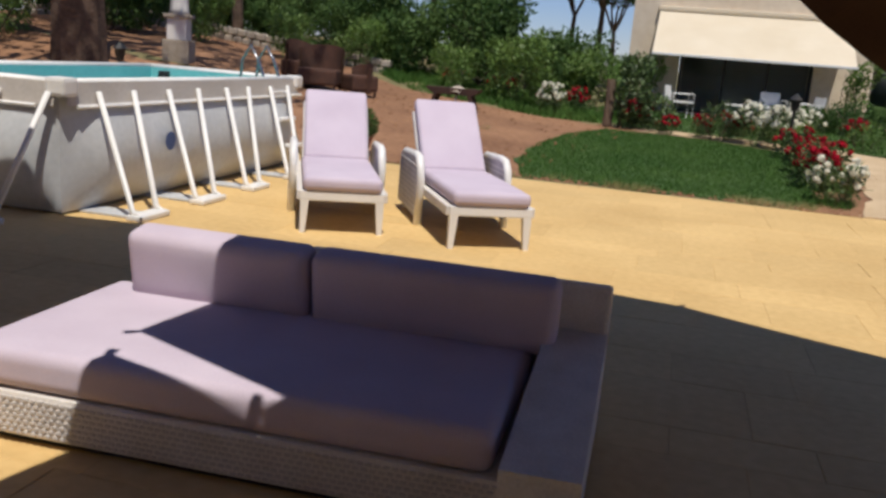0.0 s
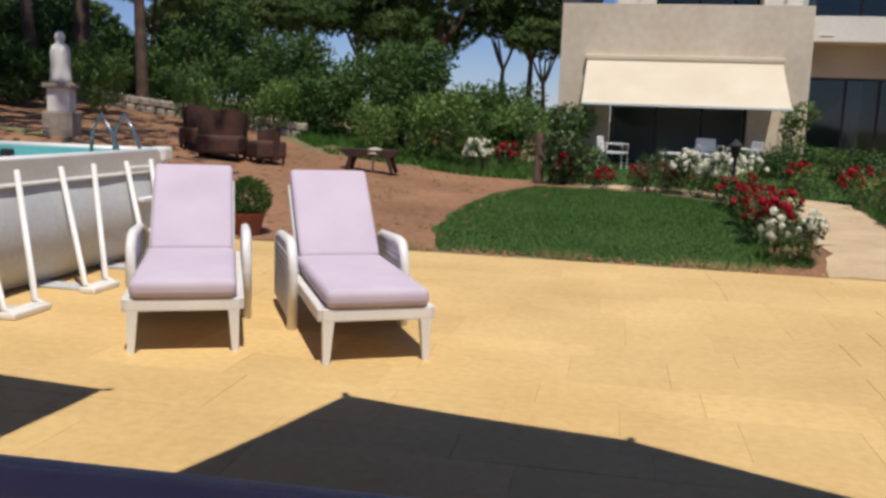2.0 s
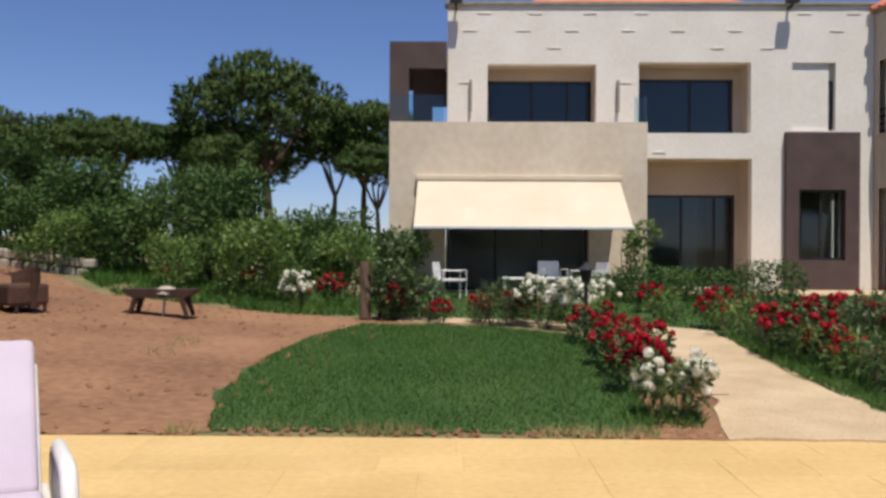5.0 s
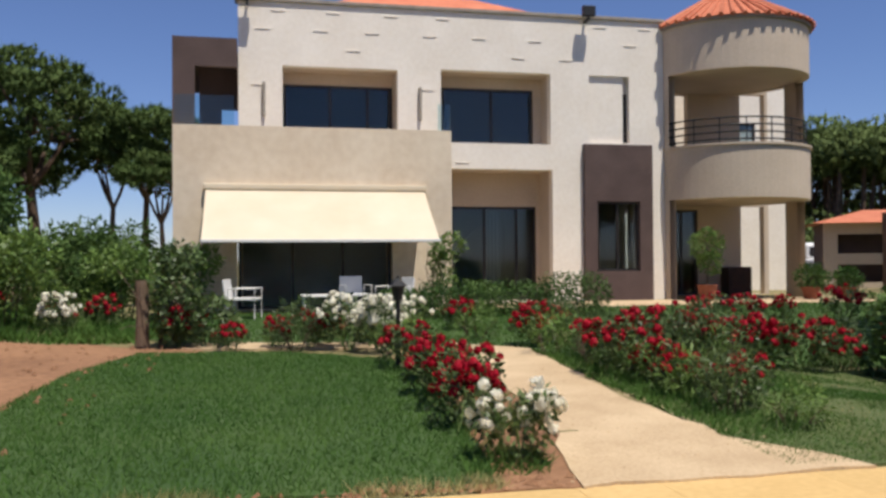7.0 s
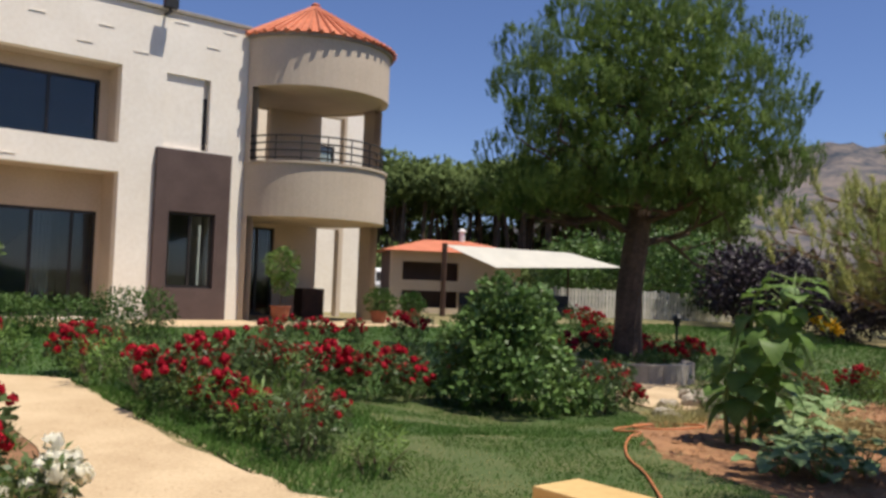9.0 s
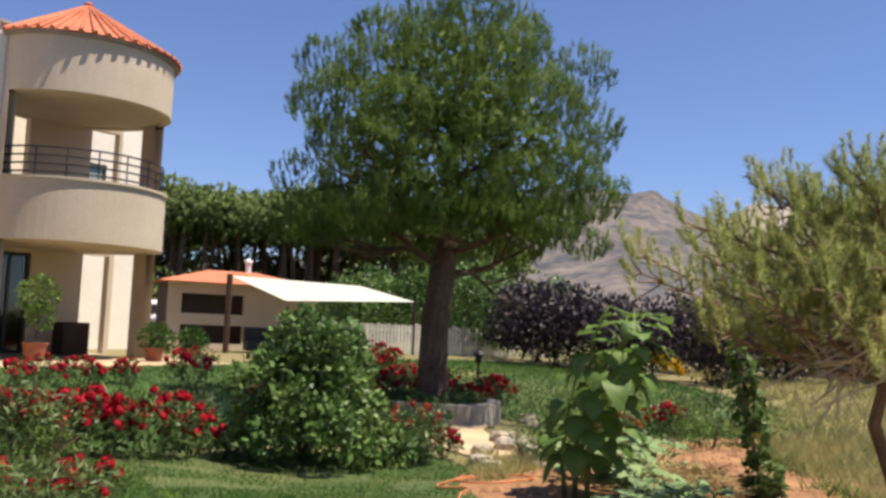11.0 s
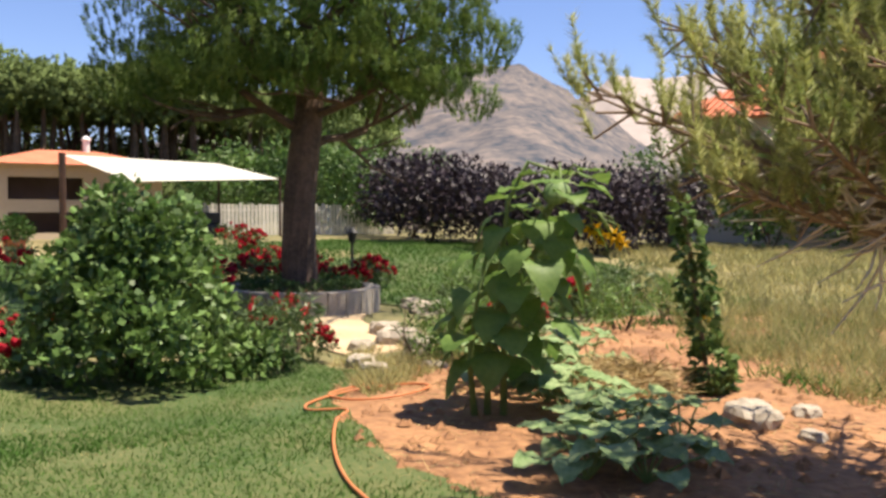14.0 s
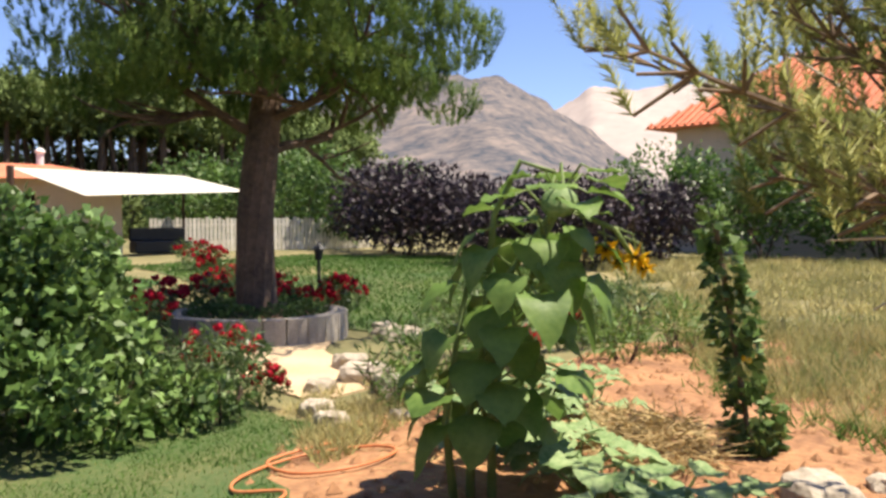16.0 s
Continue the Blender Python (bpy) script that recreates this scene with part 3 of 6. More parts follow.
# proud ledge stones scattered over the cladding
rr = random.Random(11)
row = 0
for zz in frange(0.8, 7.8, 0.46):
    row += 1
    for k in range(8):
        xx = 0.25 + 1.42 * k + (row % 3) * 0.47 + rr.uniform(-0.1, 0.1)
        bad = xx > 10.9 or any(h[0] - 0.35 < xx + 0.17 < h[1] + 0.35 and h[2] - 0.1 < zz < h[3] + 0.1 for h in (W1, W2, DR, (8.7, 10.8, B, 6.6))) or (xx < 5.2 and zz < 4.75)
        if not bad and rr.random() < 0.68:
            part("ledge_stone", Geo().box(xx, F - 0.018, zz, xx + 0.36, F + 0.01, zz + 0.03), M_STONE, house)
# brown porch box with its window
bx = Geo()
wall_with_holes(bx, 8.92, 10.88, B - 0.1, 4.62, F - 0.16, F - 0.003, [(9.27, 10.50, 1.2, 3.08)])
part("brown_bay", bx, M_BROWN, house, "brown rendered projecting bay")
window(house, 9.27, 10.50, 1.2, 3.08, F - 0.06, (1, 1))
# left block with its awning wall, balcony above
WB = (-0.14, 3.46, B, 2.75)
part("block_wall", wall_with_holes(Geo(), -1.56, 4.92, B - 0.3, 4.66, FB, FB + 0.30, [WB]), M_STONE2, house, "sandy limestone wall of the garden room")
part("block_side", Geo().box(4.62, FB + 0.30, B - 0.3, 4.92, F - 0.003, 4.66), M_STONE2, house)
part("block_side", Geo().box(-1.56, FB + 0.30, B - 0.3, -1.26, F + 8, 4.66), M_STONE2, house)
part("balcony_floor", Geo().box(-1.26, FB + 0.30, 3.60, 4.62, F - 0.003, 3.80).box(-1.26, F - 0.003, 3.60, -0.12, F + 8, 3.80), M_RENDER, house)
window(house, -0.12, 3.44, B, 2.75, FB + 0.12, (1.3, 1.3, 1.2), "glass_door")
for x0, x1, zt in ((4.60, 4.90, 5.30), (-1.52, -0.2, 5.35)):
    part("balustrade", Geo().box(x0, FB + 0.05, 4.662, x1, FB + 0.065, zt), M_BALU, house, "clear glass balustrade").visible_shadow = False
# brown loggia over the left corner
lg = Geo()
lg.box(-1.60, FB + 0.45, 4.10, -1.10, FB + 0.60, 6.78).box(-1.10, FB + 0.45, 6.10, -0.13, FB + 0.60, 6.78)
part("loggia_roof", Geo().box(-1.60, FB + 0.60, 6.60, -0.13, F + 5, 6.78), M_BROWN, house)
part("loggia_side", Geo().box(-1.60, F + 2.5, 3.80, -1.45, F + 5, 6.60), M_BROWN, house)
part("loggia_back", Geo().box(-1.1, F + 0.9, 3.8, -0.55, F + 1.1, 6.60).box(-0.55, F + 0.9, 5.45, -0.13, F + 1.1, 6.60), M_BROWN, house)
part("brown_loggia", lg, M_BROWN, house, "brown rendered corner loggia")
# wall washers
for xx in (0.50, 4.46):
    part("wall_lamp", Geo().rbox(xx - 0.035, F - 0.10, 5.15, xx + 0.035, F + 0.0, 6.00, 0.012), M_CONC, house, "slim grey wall lamp")
for xx in (0.10, 9.0):
    fl = part("floodlight", Geo().rbox(xx - 0.17, F - 0.42, 8.0, xx + 0.17, F - 0.24, 8.28, 0.02), M_DARKMETAL, house, "black floodlight")
    part("bracket", Geo().box(xx - 0.03, F - 0.28, 7.90, xx + 0.03, F - 0.01, 7.96).box(xx - 0.03, F - 0.34, 7.9, xx + 0.03, F - 0.28, 8.05), M_DARKMETAL, fl)
# remaining shell: sides, back, floors, roof
part("shell", Geo().box(-0.12, F + 0.30, B - 0.3, 0.18, F + 9, 8.02).box(11.0, F + 2.6, B - 0.3, 11.30, F + 9, 8.02).box(-0.12, F + 9, B - 0.3, 16.3, F + 9.3, 8.02), M_STONE, house)
part("slab_floor", Geo().box(0.18, F + 0.30, 3.95, 11.0, F + 9, 4.12).box(0.18, F + 0.30, 7.7, 11.0, F + 9, 7.9).box(-1.2, FB + 0.30, B - 0.2, 11.0, F + 9, B - 0.02), M_PLASTER, house)
part("partition", Geo().box(0.18, F + 6.0, B, 11.0, F + 6.1, 7.7).box(4.95, F + 1.25, B, 5.05, F + 6, 3.9).box(8.5, F + 1.25, B, 8.6, F + 6, 3.9), M_PLASTER, house)
part("staircase", Geo().add([(5.6, F + 4.6, B), (7.6, F + 4.6, B), (7.6, F + 4.6, 2.6), (7.3, F + 4.6, 2.6), (5.6, F + 4.6, B + 0.7), (5.6, F + 4.9, B), (7.6, F + 4.9, B), (7.6, F + 4.9, 2.6), (7.3, F + 4.9, 2.6), (5.6, F + 4.9, B + 0.7)], [(0, 1, 2, 3, 4), (9, 8, 7, 6, 5), (0, 5, 6, 1), (1, 6, 7, 2), (2, 7, 8, 3), (3, 8, 9, 4), (4, 9, 5, 0)]), M_PLASTER, house, "white staircase wall")
rf = Geo()
rf.add([(0.2, F + 1.5, 8.1), (11.0, F + 1.5, 8.1), (11.0, F + 8.8, 8.1), (0.2, F + 8.8, 8.1), (4.2, F + 5.0, 9.9), (7.2, F + 5.0, 9.9)], [(0, 1, 5, 4), (1, 2, 5), (2, 3, 4, 5), (3, 0, 4), (3, 2, 1, 0)])
part("roof", rf, M_ROOF, house, "orange clay tile hip roof")

# awning
awning = thing("awning", "cream fabric awning sloping over a garden door", "awning")
AX0, AX1 = -0.83, 4.22
part("canopy", Geo().sheet(lambda u, v: (AX0 + (AX1 - AX0) * u + 0.03 * (2 * u - 1) * v, FB - 0.05 - 1.62 * v, 3.22 - 1.22 * v - 0.03 * math.sin(math.pi * v)), 10, 6, 0.012), M_AWN, awning)
part("cassette", Geo().rbox(AX0 - 0.05, FB - 0.16, 3.17, AX1 + 0.05, FB - 0.003, 3.31, 0.03), M_AWN, awning)
part("front_rail", Geo().rbox(AX0 - 0.04, FB - 1.72, 1.93, AX1 + 0.06, FB - 1.64, 2.00, 0.015), M_WHITE, awning)
for xx in (AX0 + 0.4, AX1 - 0.4):
    part("arm", Geo().tube([(xx, FB - 0.05, 2.9), (xx + 0.25, FB - 0.85, 2.45), (xx, FB - 1.64, 1.96)], 0.025, 6), M_WHITE, awning)

# round tower
tower = thing("tower", "round beige tower with open loggias and clay tile cone roof", "tower")
TX, TY, TR = 13.45, 28.35, 2.17


def drum(z0, z1, a0=0, a1=2 * math.pi, t=0.22, r=TR):
    gg = Geo().lathe([(r, z0), (r, z1), (r - t, z1), (r - t, z0), (r, z0)], 64, (TX, TY, 0), a0, a1)
    return gg


part("upper_drum", drum(6.52, 7.80), M_RENDER, tower, smooth=False)
part("balcony_drum", drum(3.12, 4.50), M_RENDER, tower)
part("drum_lip", drum(4.50, 4.56, t=0.30, r=TR + 0.05), M_RENDER, tower)
part("upper_floor", Geo().lathe([(0.01, 3.12), (TR - 0.22, 3.12), (TR - 0.22, 3.30), (0.01, 3.30)], 48, (TX, TY, 0)), M_RENDER, tower)
part("upper_ceiling", Geo().lathe([(0.01, 6.55), (TR - 0.22, 6.55), (TR - 0.22, 6.7), (0.01, 6.7)], 48, (TX, TY, 0)), M_RENDER, tower)
for z0, z1 in ((B - 0.2, 3.12), (4.56, 6.52)):
    part("pillar", drum(z0, z1, -0.22, 0.10), M_RENDER, tower)
    part("pillar", drum(z0, z1, math.pi - 0.1, math.pi + 0.26), M_RENDER, tower)
part("back_wall", wall_with_holes(Geo(), 11.30, 15.9, B - 0.2, 7.8, 30.2, 30.45, [(12.45, 13.5, B, 3.0), (14.95, 15.75, B, 3.12), (12.50, 13.2, 4.6, 6.6), (14.95, 15.80, 4.2, 6.6)]), M_RENDER, tower)
part("wing_wall", Geo().box(14.3, 33.2, B - 0.2, 19, 33.4, 8.0).box(11.35, 31.6, 3.0, 14.2, 31.8, 8.0), M_STONE, tower, "pale limestone rear wing")
window(tower, 16.0, 17.3, 4.9, 6.2, 33.12, (1, 1), "rear_window")
window(tower, 12.45, 13.5, B, 3.0, 30.25, (1, 1), "glass_door")
# added brown box behind the door glass, standing in for a shaded interior
part("dark_backing", Geo().box(12.2, 31.2, B - 0.2, 13.9, 31.3, 3.0).box(12.2, 30.45, B - 0.2, 12.3, 31.2, 3.0).box(13.8, 30.45, B - 0.2, 13.9, 31.2, 3.0).box(12.2, 30.45, 3.0, 13.9, 31.3, 3.1), M_BROWN, tower, "brown backing added to keep the door panes dark")
part("roof_eave", Geo().lathe([(TR + 0.08, 7.80), (TR + 0.08, 7.88), (TR - 0.3, 7.88), (TR - 0.3, 7.80), (TR + 0.08, 7.80)], 48, (TX, TY, 0)), M_CONC, tower)
cone = part("cone_roof", Geo().lathe([(TR + 0.12, 7.89), (0.02, 9.22)], 48, (TX, TY, 0)), M_ROOF, tower, "orange clay tile cone roof")
for k in range(48):
    a = 2 * math.pi * (k + 0.5) / 48
    c, s = math.cos(a), math.sin(a)
    part("roof_tile", Geo().tube([(TX + c * (TR + 0.16), TY + s * (TR + 0.16), 7.89), (TX + c * 0.1, TY + s * 0.1, 9.22)], [0.065, 0.012], 6), M_ROOF, cone)
part("finial", Geo().lathe([(0.01, 9.18), (0.12, 9.2), (0.13, 9.28), (0.05, 9.34), (0.01, 9.35)], 12, (TX, TY, 0)), M_ROOF, tower)
for i in range(4):
    z = 4.66 + 0.19 * i
    part("rail", Geo().tube([(TX + (TR - 0.1) * math.cos(a), TY + (TR - 0.1) * math.sin(a), z) for a in np.linspace(math.pi + 0.2, 2 * math.pi - 0.15, 30)], 0.022, 6), M_DARKMETAL, tower)
for k in range(9):
    a = math.pi + 0.28 + (math.pi - 0.5) * k / 8
    part("baluster", Geo().tube([(TX + (TR - 0.1) * math.cos(a), TY + (TR - 0.1) * math.sin(a), 4.54), (TX + (TR - 0.1) * math.cos(a), TY + (TR - 0.1) * math.sin(a), 5.25)], 0.016, 6), M_DARKMETAL, tower)
part("plinth", Geo().rbox(4.3, 25.35, B - 0.35, 16.4, 27.9, B - 0.01, 0.02), M_PATH, tower, "pale stone terrace step")
tagged(part("cabinet_box", Geo().rbox(14.0, 29.3, B, 14.75, 29.8, B + 0.85, 0.02), M_RUST), "dark brown storage box on the porch", "box")


# plain unseen wall that closes the terrace behind the walker and blocks sky light
tagged(part("sky_block_wall", Geo().box(-16, -2.7, -0.2, 9, -2.3, 5.5), M_STONE2), "plain unseen wall added behind the terrace to block sky light", "wall", kind="structure")

# ---- parasols ----
def parasol(corners, pole_top, pole_foot, sag=0.12, rise=0.35, bulge=0.13):
    c = [Vector(q) for q in corners]
    mid = sum(c, Vector()) / 4
    apex = mid + Vector((0, 0, rise))
    ob = thing("parasol", "large square dark brown parasol over the terrace", "parasol", group="terrace parasols")
    gg = Geo()
    for i in range(4):
        a, b = c[i], c[(i + 1) % 4]
        e = (a + b) / 2 + Vector((0, 0, -0.05)) + ((a + b) / 2 - mid) * bulge
        for p, q in ((a, e), (e, b)):
            gg.sheet(lambda u, v: (p.lerp(q, u)).lerp(apex, v) - Vector((0, 0, sag * math.sin(math.pi * u) * (1 - v) * 0.5)), 5, 6, 0.006)
        for p, nm in ((a, "rib"), (e, "rib")):
            rib = part(nm, Geo().tube([apex - Vector((0, 0, 0.02)), p - Vector((0, 0, 0.015))], 0.012, 6), M_STEEL, ob)
            part("rib_tip", Geo().tube([p - Vector((0, 0, 0.03)), p + (p - mid).normalized() * 0.05 - Vector((0, 0, 0.03))], 0.02, 6), M_STEEL, rib)
    part("canopy", gg, M_PARASOL, ob)
    part("hub", Geo().lathe([(0.01, 0.06), (0.06, 0.05), (0.06, -0.06), (0.01, -0.07)], 12, apex), M_DARKMETAL, ob)
    part("pole", Geo().tube([pole_foot, pole_top, apex + Vector((0, 0, 0.08))], 0.035, 10), M_DARKMETAL, ob)
    f = Vector(pole_foot)
    part("base_plate", Geo().rbox(f.x - 0.4, f.y - 0.4, 0.0, f.x + 0.4, f.y + 0.4, 0.09, 0.02), M_CONC, ob)
    return ob


parasol([(-0.94, 5.27, 2.30), (1.94, 4.41, 2.30), (1.09, 1.50, 2.40), (-1.57, 2.12, 2.40)], (3.3, 2.6, 2.85), (3.3, 2.6, 0.0))
parasol([(-2.20, 4.98, 2.30), (-5.14, 5.02, 2.30), (-5.73, 1.87, 2.30), (-2.83, 2.07, 2.30)], (-5.6, 2.0, 2.85), (-5.6, 2.0, 0.0))
parasol([(0.90, 3.30, 1.45), (-0.85, 1.72, 2.50), (0.9, -1.0, 2.55), (3.1, 0.9, 1.55)], (2.9, -1.3, 2.85), (2.9, -1.3, 0.0), bulge=0.0)

# unseen extra parasol, added to shade the daybed's front and block sky
parasol([(-1.56, 1.96, 2.15), (-0.34, 1.74, 2.15), (-0.60, -1.30, 2.15), (-2.30, -1.00, 2.15)], (-2.6, -1.6, 2.75), (-2.6, -1.6, 0.0), rise=0.25, bulge=0.0)


# ---- sun loungers ----
def lounger():
    ob = thing("sun_lounger", "white wicker sun lounger with lilac cushions and raised back", "sun lounger", group="pool loungers")
    W = 0.338
    for sx in (-1, 1):
        part("front_leg", Geo().add([(sx * W, 0, 0.34), (sx * (W - 0.075), 0, 0.34), (sx * (W - 0.075), 0.075, 0.34), (sx * W, 0.075, 0.34), (sx * (W - 0.005), 0.008, 0), (sx * (W - 0.045), 0.008, 0), (sx * (W - 0.045), 0.05, 0), (sx * (W - 0.005), 0.05, 0)],
                                    [(0, 1, 5, 4), (1, 2, 6, 5), (2, 3, 7, 6), (3, 0, 4, 7), (4, 5, 6, 7), (3, 2, 1, 0)]), M_WHITE, ob)
        part("rear_leg", Geo().box(sx * W - 0.03, 1.78, 0, sx * W + 0.03, 1.85, 0.34), M_WHITE, ob)
        part("side_rail", Geo().rbox(sx * W - 0.03, 0.02, 0.265, sx * W + 0.03, 1.88, 0.345, 0.012), M_WICKER, ob)
        # rounded arm panel
        prof = [(0.93, 0.0), (0.90, 0.40), (0.93, 0.52), (1.00, 0.585), (1.12, 0.60), (1.62, 0.575), (1.70, 0.54), (1.74, 0.46), (1.74, 0.10)]
        x0, x1 = sx * (W + 0.03), sx * (W + 0.095)
        n = len(prof)
        rim = part("arm", Geo().tube([(sx * (W + 0.06), a, b) for a, b in prof], 0.036, 8), M_WHITE, ob, smooth=True)
        part("arm_panel", Geo().add([(x0, a, max(b, 0.08)) for a, b in prof] + [(x1, a, max(b, 0.08)) for a, b in prof], [tuple(range(n)), tuple(range(n, 2 * n))[::-1]] + [(i, (i + 1) % n, n + (i + 1) % n, n + i) for i in range(n)]), M_WICKER2, rim, "woven wicker side")
        gg = Geo()
        for k in range(10):
            gg.box(min(x0, x1) - 0.004, 0.95, 0.11 + 0.045 * k, max(x0, x1) + 0.004, 1.72, 0.125 + 0.045 * k)
        part("weave", gg, M_WICKER, rim)
    part("front_rail", Geo().rbox(-W, 0.0, 0.265, W, 0.07, 0.345, 0.012), M_WHITE, ob)
    part("deck", Geo().box(-W + 0.03, 0.07, 0.30, W - 0.03, 1.35, 0.335), M_WICKER2, ob)
    part("seat_cushion", Geo().rbox(-0.322, -0.02, 0.347, 0.322, 1.36, 0.462, 0.045, 4, puff=0.010), M_CUSHION, ob, smooth=True)
    back = pose(0, 1.33, 0.36, 45, 0, 0)
    part("back_cushion", Geo().rbox(-0.302, 0.03, 0.02, 0.302, 0.88, 0.12, 0.035, 3, m=back, puff=0.012), M_CUSHION, ob, smooth=True)
    part("back_frame", Geo().rbox(-W + 0.02, 0.0, -0.03, W - 0.02, 0.80, 0.015, 0.012, m=back), M_WICKER2, ob)
    part("strut", Geo().tube([(0.2, 1.75, 0.32), (0.2, 1.80, 0.75)], 0.015, 6).tube([(-0.2, 1.75, 0.32), (-0.2, 1.80, 0.75)], 0.015, 6), M_STEEL, ob)
    return ob


l1 = lounger()
l1.matrix_basis = pose(-1.31, 6.745, 0.0, 0, 0, 28)
copy_thing(l1, pose(-2.51, 6.59, 0.0, 0, 0, 24.5))


# ---- daybed sofa ----
sofa = thing("daybed_sofa", "white wicker daybed sofa with lilac mattress and back cushions", "sofa")
SM = pose(-1.27, 2.95, 0, 0, 0, 1.5)
part("base", Geo().rbox(-1.12, -0.44, 0.03, 1.13, 0.62, 0.20, 0.02, m=SM), M_WICKER, sofa, "white woven wicker base")
gg = Geo()
for k in range(74):
    for j in range(7):
        x, z = -1.10 + 0.030 * k + 0.015 * (j % 2), 0.045 + 0.021 * j
        gg.box(x, -0.445, z, x + 0.021, -0.439, z + 0.010, SM)
part("weave", gg, M_WICKER2, sofa)
part("plinth", Geo().box(-1.08, -0.40, 0.0, 1.09, 0.58, 0.03, SM), M_DARKMETAL, sofa)
part("mattress", Geo().rbox(-1.13, -0.44, 0.205, 0.84, 0.57, 0.355, 0.045, 3, m=SM, puff=0.01), M_CUSHION, sofa, smooth=True)
part("back_panel", Geo().rbox(-0.2, 0.58, 0.20, 1.13, 0.645, 0.62, 0.02, m=SM), M_WICKER, sofa)
part("side_platform", Geo().add([SM @ Vector(p) for p in [(0.88, -0.56, 0.2), (1.13, -0.56, 0.2), (1.13, 0.58, 0.2), (0.88, 0.58, 0.2), (0.88, -0.56, 0.30), (1.13, -0.56, 0.30), (1.13, 0.58, 0.42), (0.88, 0.58, 0.42)]], [(0, 1, 5, 4), (1, 2, 6, 5), (2, 3, 7, 6), (3, 0, 4, 7), (4, 5, 6, 7)]), M_WICKER, sofa)
for x0, x1, a in ((-0.97, -0.13, 10), (-0.115, 0.93, 8)):
    m = SM @ pose(0, 0.42, 0.335, a, 0, 0)
    part("back_cushion", Geo().rbox(x0, -0.02, 0.0, x1, 0.15, 0.31, 0.045, 3, m=m, puff=0.015), M_CUSHION, sofa, smooth=True)

# ---- frame pool ----
pool = thing("frame_pool", "grey rectangular frame pool with white steel legs", "pool")
PX0, PX1, PY0, PY1, PZ = -6.62, -4.62, 5.9, 10.2, 1.04


def wall_sheet(a, b, out, nm="liner_wall"):
    """One bulging liner wall from a to b, out being its outward way."""
    a, b, o = Vector(a), Vector(b), Vector(out)
    return part(nm, Geo().sheet(lambda u, v: a.lerp(b, u) + Vector((0, 0, 0.02 + (PZ - 0.06) * v)) + o * (0.20 * math.sin(math.pi * min(1, v * 1.05)) ** 0.8 * (1 - v) ** 0.25 * min(1, 12 * u * (1 - u)) + 0.012 * math.sin(u * 25.1) * (1 - v)), 64, 14), M_LINER, pool, smooth=True)


wall_sheet((PX1, PY0, 0), (PX1, PY1, 0), (1, 0, 0))
wall_sheet((PX0, PY0, 0), (PX1, PY0, 0), (0, -1, 0))
wall_sheet((PX1, PY1, 0), (PX0, PY1, 0), (0, 1, 0))
wall_sheet((PX0, PY1, 0), (PX0, PY0, 0), (-1, 0, 0))
part("pool_floor", Geo().box(PX0 + 0.05, PY0 + 0.05, 0.02, PX1 - 0.05, PY1 - 0.05, 0.04), M_AQUA, pool)
for x0, y0, x1, y1 in ((PX0 + 0.05, PY0 + 0.05, PX0 + 0.07, PY1 - 0.05), (PX1 - 0.07, PY0 + 0.05, PX1 - 0.05, PY1 - 0.05), (PX0 + 0.07, PY0 + 0.05, PX1 - 0.07, PY0 + 0.07), (PX0 + 0.07, PY1 - 0.07, PX1 - 0.07, PY1 - 0.05)):
    part("inner_liner", Geo().box(x0, y0, 0.04, x1, y1, PZ), M_AQUA, pool, "aqua inner liner wall")
part("water", Geo().sheet(lambda u, v: (PX0 + 0.07 + (PX1 - PX0 - 0.14) * u, PY0 + 0.07 + (PY1 - PY0 - 0.14) * v, 0.86 + 0.006 * noise.noise((u * 9, v * 18, 0))), 30, 60), M_WATER, pool, smooth=True).visible_shadow = False
part("top_rail", Geo().tube([(PX1, PY0, PZ), (PX1, PY1, PZ)], 0.04, 8).tube([(PX0, PY0, PZ), (PX0, PY1, PZ)], 0.04, 8).tube([(PX0, PY0, PZ), (PX1, PY0, PZ)], 0.04, 8).tube([(PX0, PY1, PZ), (PX1, PY1, PZ)], 0.04, 8), M_WHITE, pool, smooth=True)
part("sleeve", Geo().sheet(lambda u, v: (PX1 + 0.045 + 0.03 * (1 - v), PY0 + (PY1 - PY0) * u, PZ - 0.17 + 0.18 * v), 30, 3).sheet(lambda u, v: (PX0 + (PX1 - PX0) * u, PY0 - 0.045 - 0.03 * (1 - v), PZ - 0.17 + 0.18 * v), 20, 3), material("taupe_liner_sleeve", (0.42, 0.38, 0.34), (0.5, 0.46, 0.42), 0.6, 2, 30, 0.1), pool)
part("belt", Geo().tube([(PX1 + 0.085, PY0 + 0.1, PZ - 0.18), (PX1 + 0.085, PY1 + 0.05, PZ - 0.18)], 0.018, 6).tube([(PX0, PY0 - 0.085, PZ - 0.18), (PX1 - 0.15, PY0 - 0.085, PZ - 0.18)], 0.018, 6), M_WHITE, pool)
part("corner_cap", Geo().rbox(PX1 - 0.08, PY1 - 0.1, PZ - 0.10, PX1 + 0.10, PY1 + 0.08, PZ + 0.05, 0.03), M_WHITE, pool)
part("corner_cap", Geo().rbox(PX1 - 0.08, PY0 - 0.08, PZ - 0.10, PX1 + 0.10, PY0 + 0.1, PZ + 0.05, 0.03), M_WHITE, pool)
